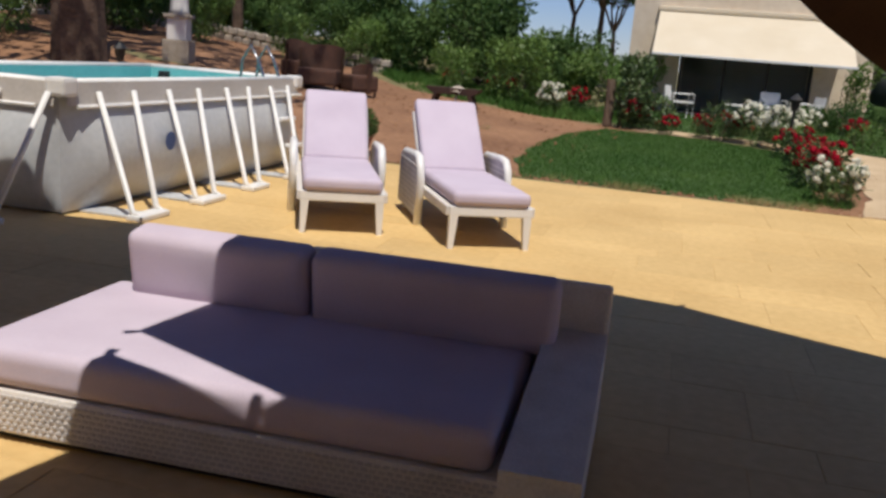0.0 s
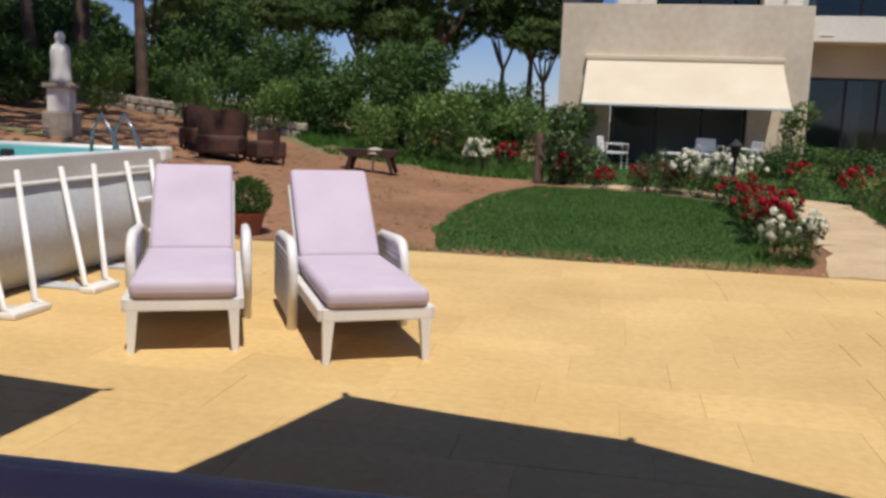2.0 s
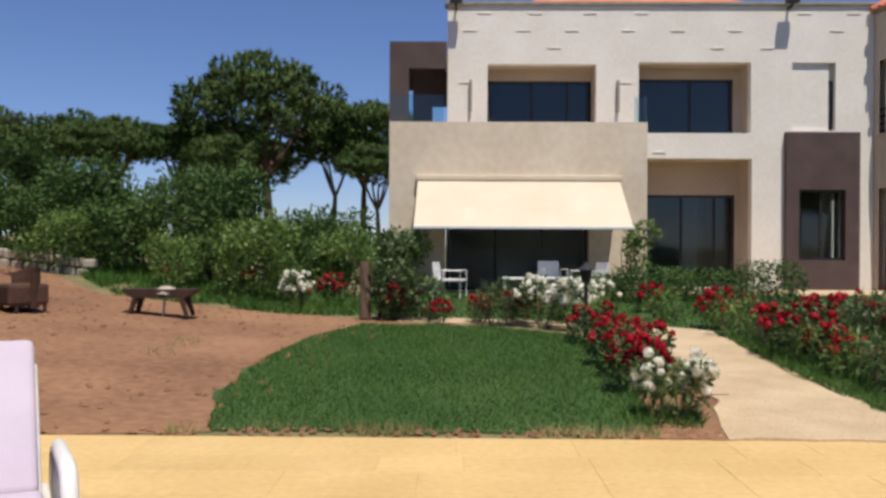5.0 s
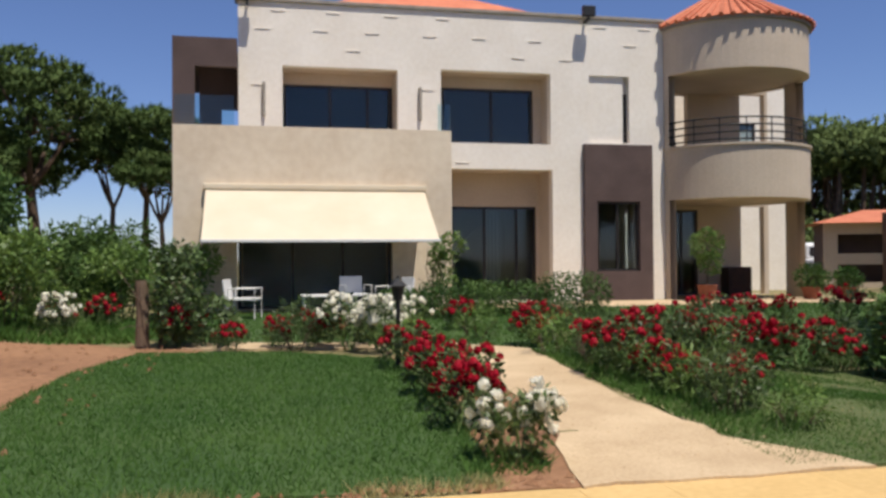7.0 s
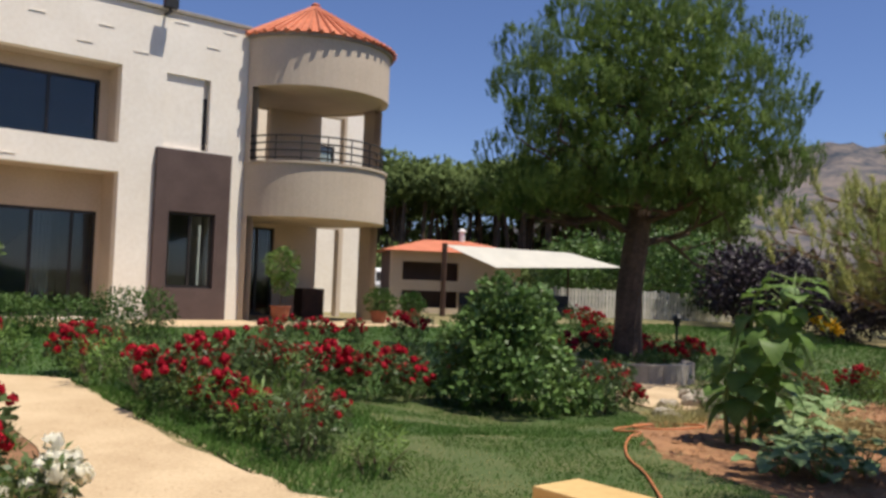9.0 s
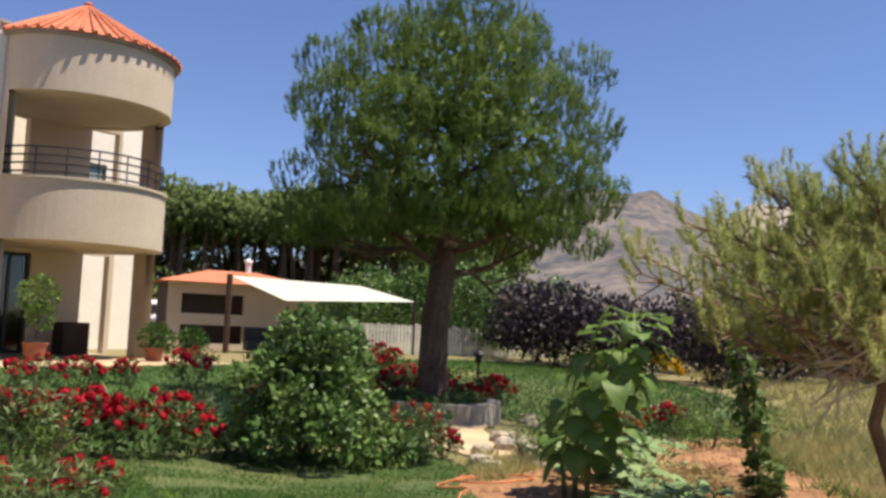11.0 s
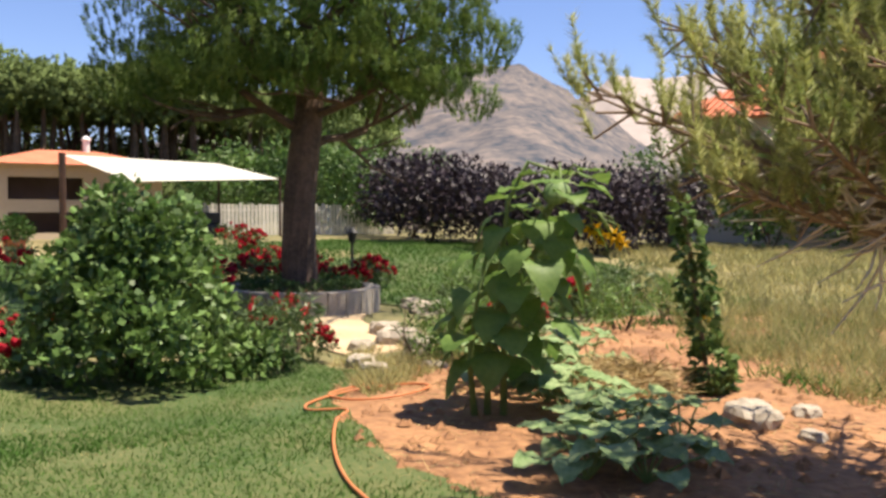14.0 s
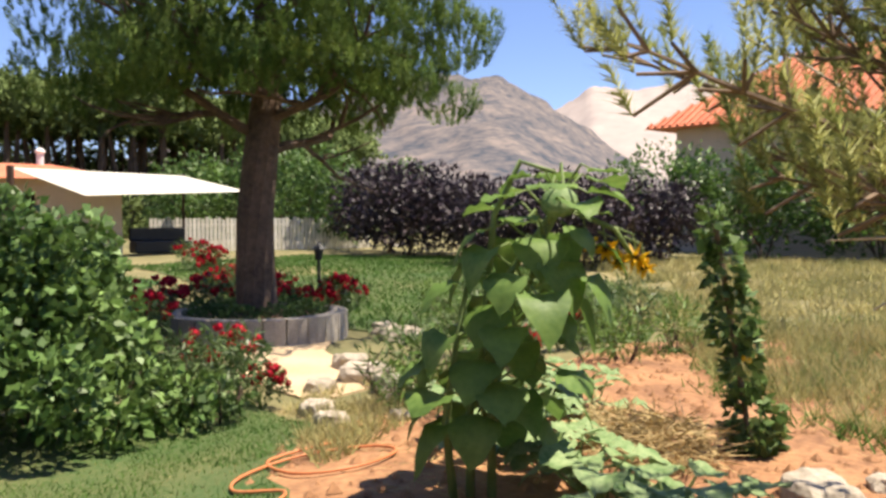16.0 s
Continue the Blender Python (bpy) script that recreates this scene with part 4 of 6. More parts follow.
for (ta, tb), (fa, fb) in (((6.26, 6.74), (6.05, 6.40)), ((7.28, 7.80), (7.00, 7.36)), ((8.36, 8.84), (7.97, 8.28)), ((9.38, 9.84), (8.95, 9.27))):
    fx, tx = -4.02, PX1 + 0.09
    leg = part("leg", Geo().tube([(tx, ta, 0.97), (fx - 0.06, fa + 0.01, 0.07), (fx, fa, 0.035), (fx, fb, 0.035), (fx - 0.06, fb - 0.01, 0.07), (tx, tb, 0.97)], 0.024, 8), M_WHITE, pool, smooth=True)
    part("foot", Geo().rbox(fx - 0.10, fa - 0.03, 0.0, fx + 0.05, fb + 0.03, 0.05, 0.015), M_WHITE, leg)
    part("ground_strap", Geo().box(fx - 0.60, fa + 0.05, 0.004, fx - 0.10, fb - 0.05, 0.02), M_LINER, leg)
for xx in (-5.1, -6.1):
    leg = part("leg", Geo().tube([(xx, PY0 - 0.09, 0.97), (xx, PY0 - 0.6, 0.035), (xx + 0.35, PY0 - 0.6, 0.035), (xx + 0.45, PY0 - 0.09, 0.97)], 0.024, 8), M_WHITE, pool, smooth=True)
    part("foot", Geo().rbox(xx - 0.03, PY0 - 0.65, 0.0, xx + 0.38, PY0 - 0.5, 0.05, 0.015), M_WHITE, leg)
part("printed_mark", Geo().add([(PX1 + 0.217, 7.12 + 0.085 * math.cos(a), 0.53 + 0.085 * math.sin(a)) for a in np.linspace(0, 6.28, 20, False)], [tuple(range(20))]), M_LOGO, pool, "small round blue print")
part("skimmer", Geo().rbox(PX0 + 0.2, PY1 - 0.14, 0.90, PX0 + 0.34, PY1 - 0.07, 1.0, 0.02), M_DARKMETAL, pool)
ladder = thing("pool_ladder", "steel pool ladder with white steps", "ladder")
for yy in (9.45, 9.85):
    part("side_rail", Geo().tube([(-4.25, yy, 0.0), (-4.72, yy, 1.25), (-4.82, yy, 1.42), (-4.92, yy, 1.25), (-5.05, yy, 0.05)], 0.018, 8), M_STEEL, ladder, smooth=True)
for k in range(3):
    part("step", Geo().rbox(-4.40 - 0.12 * k, 9.46, 0.28 + 0.30 * k, -4.28 - 0.12 * k, 9.84, 0.32 + 0.30 * k, 0.01), M_WHITE, ladder)


# ---- plants: kinds ----
def branch(gg, a, d, length, r, depth, spread=0.6, sides=5, tips=None):
    """A limb that bends and forks; the ends are gathered in tips."""
    pts, p, d = [Vector(a)], Vector(a), Vector(d).normalized()
    for k in range(4):
        d = (d + Vector(rng.normal(size=3)) * 0.12).normalized()
        p = p + d * length / 4
        pts.append(p.copy())
    gg.tube(pts, [r, r * 0.9, r * 0.8, r * 0.7, r * 0.55], sides, cap=False)
    if tips is not None:
        tips += pts[2:]
    if depth:
        for k in range(3):
            q = pts[2 + k // 2] if k < 2 else pts[-1]
            branch(gg, q, d + Vector(rng.normal(size=3)) * spread, length * 0.72, r * 0.52, depth - 1, spread, sides, tips)
    return gg


def bloom_soup(p, size):
    """Roses: overlapping petals round a cup at each point."""
    n, per = len(p), 15
    P = np.repeat(p, per, 0)
    d = unit(rng.normal(size=(n * per, 3)) + np.array([0, 0, 0.45]))
    side = unit(np.cross(d, rng.normal(size=d.shape) * 0.5 + np.array([0, 0, 1.0])))
    up = np.cross(side, d)
    r = size * rng.uniform(0.20, 0.36, (n * per, 1))
    w = size * rng.uniform(0.20, 0.30, (n * per, 1))
    c = P + d * r
    return np.stack([c - up * w * 0.8 - d * w * 0.3, c + side * w - d * w * 0.35, c + up * w + d * w * 0.15, c - side * w - d * w * 0.35], 1).reshape(-1, 3)


bloom_meshes = {}


def bloom_mesh(petal, size, k):
    """One full rose, shared by all alike blooms."""
    key = (petal.name, round(size, 3), k)
    if key not in bloom_meshes:
        gg = Geo().soup(bloom_soup(np.zeros((1, 3)), size), 4)
        me = bpy.data.meshes.new("bloom")
        me.from_pydata(gg.v, [], gg.f)
        me.materials.append(petal)
        bloom_meshes[key] = me
    return bloom_meshes[key]


def rose_bush(petal, label, h=0.8, w=0.45, leaves=700, blooms=34, size=0.10):
    ob = thing("rose_bush", label, "rose bush", group="garden roses")
    gg, tips = Geo(), []
    for k in range(7):
        a = rng.uniform(0, 6.28)
        branch(gg, (0.05 * math.cos(a), 0.05 * math.sin(a), -0.02), (0.55 * math.cos(a), 0.55 * math.sin(a), 1.1), h * 0.55, 0.011, 1, 0.5, 4, tips)
    part("branchwork", gg, M_STEM, ob)
    lumps = [(0, 0, h * 0.5, w * 0.8, w * 0.8, h * 0.40)] + [(w * 0.6 * math.cos(a), w * 0.6 * math.sin(a), h * rng.uniform(0.35, 0.75), w * 0.4, w * 0.4, h * 0.26) for a in rng.uniform(0, 6.28, 6)]
    p, d = lump_points(lumps, leaves, 0.3)
    leafy("foliage", leaf_soup(p, d + rng.normal(size=p.shape) * 0.6, 0.075, 0.05), d, M_LEAF_ROSE, ob, mix=0.4)
    p, d = lump_points(lumps, blooms * 3, 0.95)
    p = p[p[:, 2] > h * 0.45][:blooms]
    for k in range(len(p)):
        b = new("bloom", bloom_mesh(petal, size, k % 4))
        b.parent = ob
        b.matrix_basis = pose(*p[k], 0, 0, 137 * k) @ Matrix.Scale(0.75 + 0.5 * ((k * 7) % 10) / 10, 4)
    return ob


def shrub(label, mat, lumps, n, leaf=(0.11, 0.06), trunk=True, name="shrub", cat="shrub"):
    ob = thing(name, label, cat)
    p, d = lump_points(lumps, n, 0.35)
    up = p[:, 2] > 0.02
    p, d = p[up], d[up]
    leafy("foliage", leaf_soup(p, d + rng.normal(size=p.shape) * 0.7, *leaf), d, mat, ob, mix=0.3)
    if trunk:
        gg = Geo()
        top = max(q[2] for q in lumps)
        for k in range(4):
            a = rng.uniform(0, 6.28)
            branch(gg, (0.08 * math.cos(a), 0.08 * math.sin(a), -0.03), (0.4 * math.cos(a), 0.4 * math.sin(a), 1), top * 0.6, 0.012 * max(1, top), 1, 0.5, 5)
        tagged(part("branchwork", gg, M_BARK, ob), kind="stuff")
    return ob


def round_lumps(r, h, n=7):
    out = [(0, 0, h * 0.5, r * 0.75, r * 0.75, h * 0.48)]
    for k in range(n):
        a, e = rng.uniform(0, 6.28), rng.uniform(0.25, 0.8)
        out.append((r * 0.6 * math.cos(a), r * 0.6 * math.sin(a), h * e, r * rng.uniform(0.3, 0.5), r * rng.uniform(0.3, 0.5), h * rng.uniform(0.18, 0.3)))
    return out


def umbrella_pine(h, r, label, n=900, thick=0.17, per=9, dome=0.42, count=17):
    """A stone pine: a bare forking trunk under a domed crown of many flat clumps, open below."""
    ob = thing("umbrella_pine", label, "pine tree", group="umbrella pines")
    gg, lumps = Geo(), []
    top = h - r * dome
    lean = rng.uniform(-0.25, 0.25, 2)
    pts = [(lean[0] * k / 5 * 2, lean[1] * k / 5 * 2, top * 0.60 * k / 5 - 0.05) for k in range(6)]
    gg.tube(pts, [thick * (1.25 - 0.1 * k) for k in range(6)], 9)
    base = Vector(pts[-1])
    forks = []
    for k in range(5):
        a = 6.28 * k / 5 + rng.uniform(-0.4, 0.4)
        q = base + Vector((0.30 * r * math.cos(a), 0.30 * r * math.sin(a), (top - base.z) * rng.uniform(0.62, 0.9)))
        gg.tube([base, base.lerp(q, 0.5) + Vector((0, 0, -0.12)), q], [thick * 0.6, thick * 0.48, thick * 0.34], 6)
        forks.append(q)
    for k in range(count):
        a, f = 2.399 * k, math.sqrt((k + 0.4) / count)
        rad = r * 0.86 * f * rng.uniform(0.88, 1.1)
        c = Vector((base.x + rad * math.cos(a), base.y + rad * math.sin(a), top + r * dome * (0.78 - 0.92 * f * f) + rng.uniform(-0.1, 0.1) * r))
        q = min(forks, key=lambda w: (w - c).length)
        gg.tube([q, q.lerp(c, 0.55) + Vector((0, 0, -0.15)), c], [thick * 0.32, thick * 0.2, thick * 0.08], 5)
        w = r * rng.uniform(0.22, 0.33)
        lumps.append((c.x, c.y, c.z, w, w, w * rng.uniform(0.5, 0.65)))
    part("trunk", gg, M_BARK, ob)
    p, d = lump_points(lumps, n, 0.5)
    leafy("crown", needle_tufts(p, d + np.array([0, 0, 0.8]), 0.25, per, 0.36, 0.105, 1.2), d + np.array([0, 0, 0.25]), M_NEEDLE_FAR, ob)
    return ob


def scatter(poly, n, seed=1):
    """n points spread inside a polygon."""
    q = np.random.default_rng(seed)
    P = np.array(poly)
    lo, hi = P.min(0), P.max(0)
    pts = q.uniform(lo, hi, (n * 4, 2))
    inside = np.zeros(len(pts), bool)
    for i in range(len(P)):
        a, b = P[i], P[(i + 1) % len(P)]
        hit = ((a[1] > pts[:, 1]) != (b[1] > pts[:, 1])) & (pts[:, 0] < (b[0] - a[0]) * (pts[:, 1] - a[1]) / (b[1] - a[1] + 1e-12) + a[0])
        inside ^= hit
    return pts[inside][:n]


def blades(name, poly, n, h, w, mat, label, seed=1, clump=0.0, lean=0.5, avoid=9.0):
    q = np.random.default_rng(seed)
    xy = scatter(poly, n, seed)
    if clump:
        f = np.array([noise.noise((x * 1.3, y * 1.3, 5.0)) for x, y in xy])
        xy = xy[q.random(len(xy)) < np.clip((f - clump) / 0.35 + 0.25, 0, 1)]
    if avoid < 9:
        f = np.array([noise.noise((x * 1.3, y * 1.3, 5.0)) for x, y in xy])
        xy = xy[q.random(len(xy)) > np.clip((f - avoid) / 0.2, 0, 0.85)]
    m = len(xy)
    z = np.array([ground_z(x, y) for x, y in xy])
    b = np.column_stack([xy, z])
    d = unit(np.column_stack([q.normal(size=(m, 2)) * lean, np.ones(m)]))
    s = unit(np.cross(d, q.normal(size=(m, 3)))) * w
    L = (h * q.uniform(0.5, 1.4, m))[:, None]
    tri = np.stack([b - s, b + s, b + d * L], 1).reshape(-1, 3)
    return tagged(part(name, Geo().soup(tri, 3), mat), label, "grass", kind="stuff")


# ---- lawns ----
blades("grass", LAWN_L, 60000, 0.055, 0.006, M_BLADE, "short mown grass of the lawn", 2)
blades("grass", LAWN_R, 80000, 0.036, 0.006, M_BLADE, "short patchy grass of the lawn", 3, avoid=0.14)
blades("dry_grass", LAWN_R, 6000, 0.034, 0.006, M_BLADE_DRY, "dry straw spots in the lawn", 31, 0.12)
blades("grass", LAWN_B, 45000, 0.07, 0.010, M_BLADE, "green grass before the house", 4)
blades("grass", [(15, 12.5), (22, 13.5), (30, 22), (27, 26), (20, 26), (18.2, 22), (16, 19)], 30000, 0.08, 0.014, M_BLADE, "sunny grass beyond the beds", 5)
blades("weeds", [(-2.2, 11.3), (1.8, 11.28), (1.8, 11.5), (-2.2, 11.55)], 2500, 0.09, 0.006, M_BLADE_DRY, "ragged grass along the paving edge", 6, -0.05)
blades("weeds", [(3.95, 11.9), (4.9, 11.6), (5.2, 13.2), (5.0, 16.6), (4.1, 17.6), (4.0, 14.5)], 5000, 0.14, 0.006, M_BLADE, "weedy grass beside the path", 7, -0.1, 0.7)
blades("weeds", [(1.6, 11.6), (2.2, 11.6), (2.75, 14.5), (2.9, 17.2), (2.1, 17.6), (2.0, 14)], 5000, 0.14, 0.006, M_BLADE, "weedy grass under roses", 8, -0.1, 0.7)
blades("weeds", [(-20, 25), (-9, 24.5), (-6.2, 20.6), (-1.6, 20.2), (-0.8, 21.5), (-3, 25), (-12, 28)], 26000, 0.24, 0.014, M_BLADE, "rough grass at the foot of shrubs", 9, -0.2, 0.7)
blades("dry_grass", [(10.2, 6.2), (10.4, 9.6), (11.4, 10.2), (13.2, 11.5), (16, 12.4), (18, 9), (15, 5)], 30000, 0.24, 0.007, M_BLADE_DRY, "tall dry grass and weeds", 10, -0.25, 0.7)
blades("weeds", [(9.9, 6.2), (10.1, 9.8), (11.4, 10.6), (13.2, 12.2), (17, 13), (20, 9), (15, 5)], 14000, 0.22, 0.008, M_BLADE, "green weeds among dry grass", 13, 0.05, 0.8)
blades("weeds", [(13, 6), (16, 13), (24, 15), (32, 20), (36, 10), (26, 2)], 36000, 0.3, 0.02, M_BLADE_DRY, "dry weeds of the field", 14, -0.1, 0.8)
blades("weeds", [(9.0, 13.0), (12.4, 13.4), (13.2, 15.2), (10.8, 14.6)], 5000, 0.16, 0.007, M_BLADE_DRY, "low weeds round the beds", 11, -0.1, 0.7)
blades("weeds", [(-4.6, 13.5), (-2.6, 13.0), (-2.4, 16.0), (-3.8, 17.0)], 1600, 0.12, 0.008, M_BLADE_DRY, "sparse dry weeds on bare earth", 12, 0.25, 0.7)

# ---- roses ----
reds = [rose_bush(M_RED, "rose bush thick with red blooms", h, w, 420, b, 0.165) for h, w, b in ((0.75, 0.42, 32), (0.85, 0.48, 26), (0.70, 0.50, 30))]
whites = [rose_bush(M_ROSEWHITE, "rose bush covered in creamy white blooms", 0.70, 0.42, 480, 44, 0.17), rose_bush(M_ROSEWHITE, "tall rose bush with white blooms", 1.0, 0.5, 560, 44, 0.17)]
RED_AT = [(1.95, 13.1), (2.1, 13.9), (2.1, 14.7), (2.2, 15.6), (2.1, 16.6), (-0.1, 19.0), (0.5, 19.15), (1.05, 19.0), (1.3, 19.5), (-0.9, 19.7),
          (4.75, 13.4), (4.6, 14.2), (4.6, 14.9), (4.5, 15.5), (4.75, 16.1), (5.2, 16.5), (5.8, 16.6), (6.4, 16.5), (7.0, 16.6), (7.6, 16.5), (8.2, 16.6), (4.6, 17.0), (5.5, 17.4), (6.7, 17.5),
          (4.4, 18.5), (5.0, 19.6), (3.9, 21.0), (7.4, 17.8), (8.2, 18.4), (9.4, 18.2), (10.2, 17.6), (9.0, 21.5), (10.2, 22.2), (11.4, 22.6), (12.4, 22.0), (13.4, 21.4),
          (15.6, 18.6), (16.2, 19.2), (15.9, 19.9), (16.9, 19.4), (17.4, 20.4), (14.6, 19.8), (13.2, 18.6), (12.4, 18.0), (12.9, 13.4), (14.6, 13.4), (16.23, 18.42), (15.83, 17.75), (15.9, 17.4), (17.78, 18.31), (11.56, 15.95), (10.91, 14.91), (-4.4, 22.4), (-3.2, 22.2), (-2.4, 22.6), (-5.8, 23.2), (18, 21.5), (19, 22.5), (20, 24)]
rr = random.Random(5)
for i, (x, y) in enumerate(RED_AT):
    b = reds[i % 3]
    m = stand(x, y, rr.uniform(0, 360), rr.uniform(0.75, 1.15) * (0.7 if 10 < x < 13 and y < 15.5 else 0.82 if x < 3 else 0.95))
    if i < 3:
        b.matrix_basis = m
    else:
        copy_thing(b, m).scale = m.to_scale()
WHITE_AT = [(2.05, 11.95, 0), (1.55, 18.7, 1), (2.55, 18.9, 1), (1.9, 19.3, 0), (5.9, 17.0, 0), (2.0, 18.4, 1), (-2.9, 21.2, 1)]
for i, (x, y, k) in enumerate(WHITE_AT):
    m = stand(x, y, rr.uniform(0, 360), rr.uniform(0.78, 0.95))
    if i < 2:
        whites[k].matrix_basis = m
    else:
        copy_thing(whites[k], m).scale = m.to_scale()
# leggy greenery between the roses
fil = [shrub("loose green border plant with small leaves", mt, round_lumps(0.4, h), 420, (0.12, 0.022), True, "border_plant", "plant") for h, mt in ((0.55, M_LEAF_LIGHT), (0.75, M_LEAF_ROSE))]
FILL_AT = [(4.75, 12.5), (5.9, 15.9), (4.6, 14.0), (4.55, 13.2), (10.9, 13.5), (10.3, 14.9), (14.5, 12.0), (11.3, 13.8), (13.6, 12.4), (15.6, 12.8), (4.5, 15.0), (4.5, 16.4), (4.3, 17.6), (5.3, 16.0), (6.1, 16.2), (8.7, 17.0), (3.7, 19.5), (4.8, 18.8), (-1.1, 19.9), (0.8, 18.85), (2.1, 17.6), (10.0, 15.3),
           (11.0, 13.2), (12.0, 13.0), (13.5, 13.8), (14.2, 14.6), (16.5, 15.5), (17.5, 16), (18.5, 17), (14.8, 13.2), (16.3, 13.6), (12.6, 19.4), (14.6, 21.0), (15.4, 22.0)]
for i, (x, y) in enumerate(FILL_AT):
    m = stand(x, y, rr.uniform(0, 360), rr.uniform(0.7, 1.15))
    b = fil[i % 2]
    if i < 2:
        b.matrix_basis = m
    else:
        copy_thing(b, m).scale = m.to_scale()

# ---- hedges, shrubs, climbers ----
for x, y, r, h in ((4.3, 23.2, 0.9, 0.8), (5.5, 23.6, 0.95, 0.75), (6.9, 23.4, 0.8, 0.95), (3.2, 23.4, 0.6, 0.6)):
    s = shrub("clipped rounded green hedge shrub", M_LEAF, [(0, 0, h * 0.5, r, r * 0.7, h * 0.5)] + [(r * 0.5 * k, 0.1, h * 0.5, r * 0.6, r * 0.6, h * 0.5) for k in (-1, 1)], 2600, (0.07, 0.04), True, "hedge_shrub", "hedge")
    s.matrix_basis = stand(x, y)
mound = [(0, 0, 0.80, 0.55, 0.55, 0.75)]
for k in range(26):
    a, e = 2.399 * k, (k + 0.5) / 26
    w = rng.uniform(0.20, 0.32)
    r = (0.92 - 0.62 * e ** 1.6) * rng.uniform(0.75, 1.05)
    mound.append((r * math.cos(a), r * math.sin(a), 0.12 + 1.45 * e, w, w, w * 1.1))
mound += [(0.9, -0.45, 0.18, 0.32, 0.3, 0.24), (1.25, -0.6, 0.14, 0.3, 0.3, 0.2), (0.7, -0.75, 0.2, 0.28, 0.28, 0.24)]
ivy = shrub("dense rounded climber mound with glossy leaves", M_LEAF_IVY, mound, 8200, (0.095, 0.075), True, "climber_mound", "climber")
ivy.matrix_basis = stand(9.22, 15.68)
shr = [shrub("tall leafy green shrub", M_LEAF, round_lumps(1.5, h, 11), 4200, (0.17, 0.09)) for h in (2.6, 3.4)]
shl = shrub("light green feathery shrub", M_LEAF_LIGHT, round_lumps(1.0, 1.7, 9), 2600, (0.13, 0.05))
SH_AT = [(-7.6, 24.2, 0.75), (-5.2, 23.8, 0.85), (-10.2, 25.8, 0.7), (-12.8, 27.2, 0.75), (-15.4, 27.5, 0.75), (-18, 28, 0.9), (-21, 26, 1.0), (-24, 24, 1.2), (-8.8, 28.2, 0.8), (-6.0, 27.5, 0.85), (-4.0, 26.6, 0.75), (-17, 22, 0.8), (-20, 19, 0.9), (-25, 18, 1.2), (-13.5, 20.0, 0.6), (-27, 22, 1.4), (-3.4, 29.5, 0.8), (-11.5, 31, 0.85), (-16, 32, 0.9), (-21, 31, 1.2), (-14.2, 13.6, 0.8), (-17.2, 15.8, 1.0), (-13.2, 17.8, 0.55), (-18, 12, 1.0), (-22, 14, 1.2), (-16, 19, 0.8), (-4.5, 33, 0.8), (-8, 34.5, 0.85), (-12, 36, 0.8), (-16, 37, 0.8), (-20, 37, 0.9), (-25, 37, 1.1), (-30, 33, 1.2), (-9.2, 26.4, 0.8), (-14.2, 26.0, 0.7), (-6.8, 25.8, 0.8), (-11.8, 24.6, 0.55), (-17.0, 25.8, 0.8), (-2.8, 24.4, 0.5), (-13.6, 30.5, 1.0), (-18.5, 31, 1.1)]
for i, (x, y, s) in enumerate(SH_AT):
    m = stand(x, y, rr.uniform(0, 360), s)
    b = shr[i % 2]
    if i < 2:
        b.matrix_basis = m
    else:
        copy_thing(b, m).scale = m.to_scale()
for i, (x, y, s) in enumerate([(-3.9, 21.9, 1.0), (-5.6, 22.2, 0.7), (-8.6, 23.2, 0.8), (-2.2, 23.8, 0.9), (-14, 23.5, 0.9), (-1.3, 25.4, 0.9), (-13.6, 15.4, 1.0), (-9.9, 21.6, 0.7), (-12.2, 21.2, 0.8)]):
    m = stand(x, y, rr.uniform(0, 360), s)
    if not i:
        shl.matrix_basis = m
    else:
        copy_thing(shl, m).scale = m.to_scale()
post = thing("old_post", "thick weathered wooden post at the lawn's corner", "post", stand(-1.45, 19.6))
part("shaft", Geo().tube([(0, 0, -0.05), (0.01, 0, 0.5), (0.0, 0.01, 1.02)], [0.11, 0.095, 0.10], 10), M_WOODPOST, post)
cl = shrub("climbing rose leaning on a post", M_LEAF_ROSE, [(0.25, 0, 0.6, 0.35, 0.35, 0.6), (0.3, 0.1, 1.15, 0.3, 0.3, 0.25), (0.7, 0, 0.35, 0.35, 0.35, 0.35)], 1500, (0.09, 0.055), True, "climbing_rose", "climber")
cl.matrix_basis = stand(-1.25, 19.55, 0, 1.15)
tr = shrub("yellowish climbing plant against a house corner", M_LEAF_LIGHT, [(0, 0, 0.9, 0.3, 0.2, 0.8), (0.2, 0, 1.5, 0.35, 0.2, 0.3), (-0.15, 0, 1.2, 0.2, 0.2, 0.4)], 700, (0.13, 0.06), True, "climbing_plant", "climber")
tr.matrix_basis = stand(4.55, 25.8)
pm = shrub("small dark-leaved shrub beside the house wall", M_LEAF_ROSE, [(0, 0, 0.8, 0.35, 0.3, 0.5), (0.3, 0, 1.1, 0.25, 0.25, 0.25), (-0.2, 0, 1.2, 0.25, 0.25, 0.25)], 500, (0.12, 0.06), True)
pm.matrix_basis = stand(-1.4, 25.3)


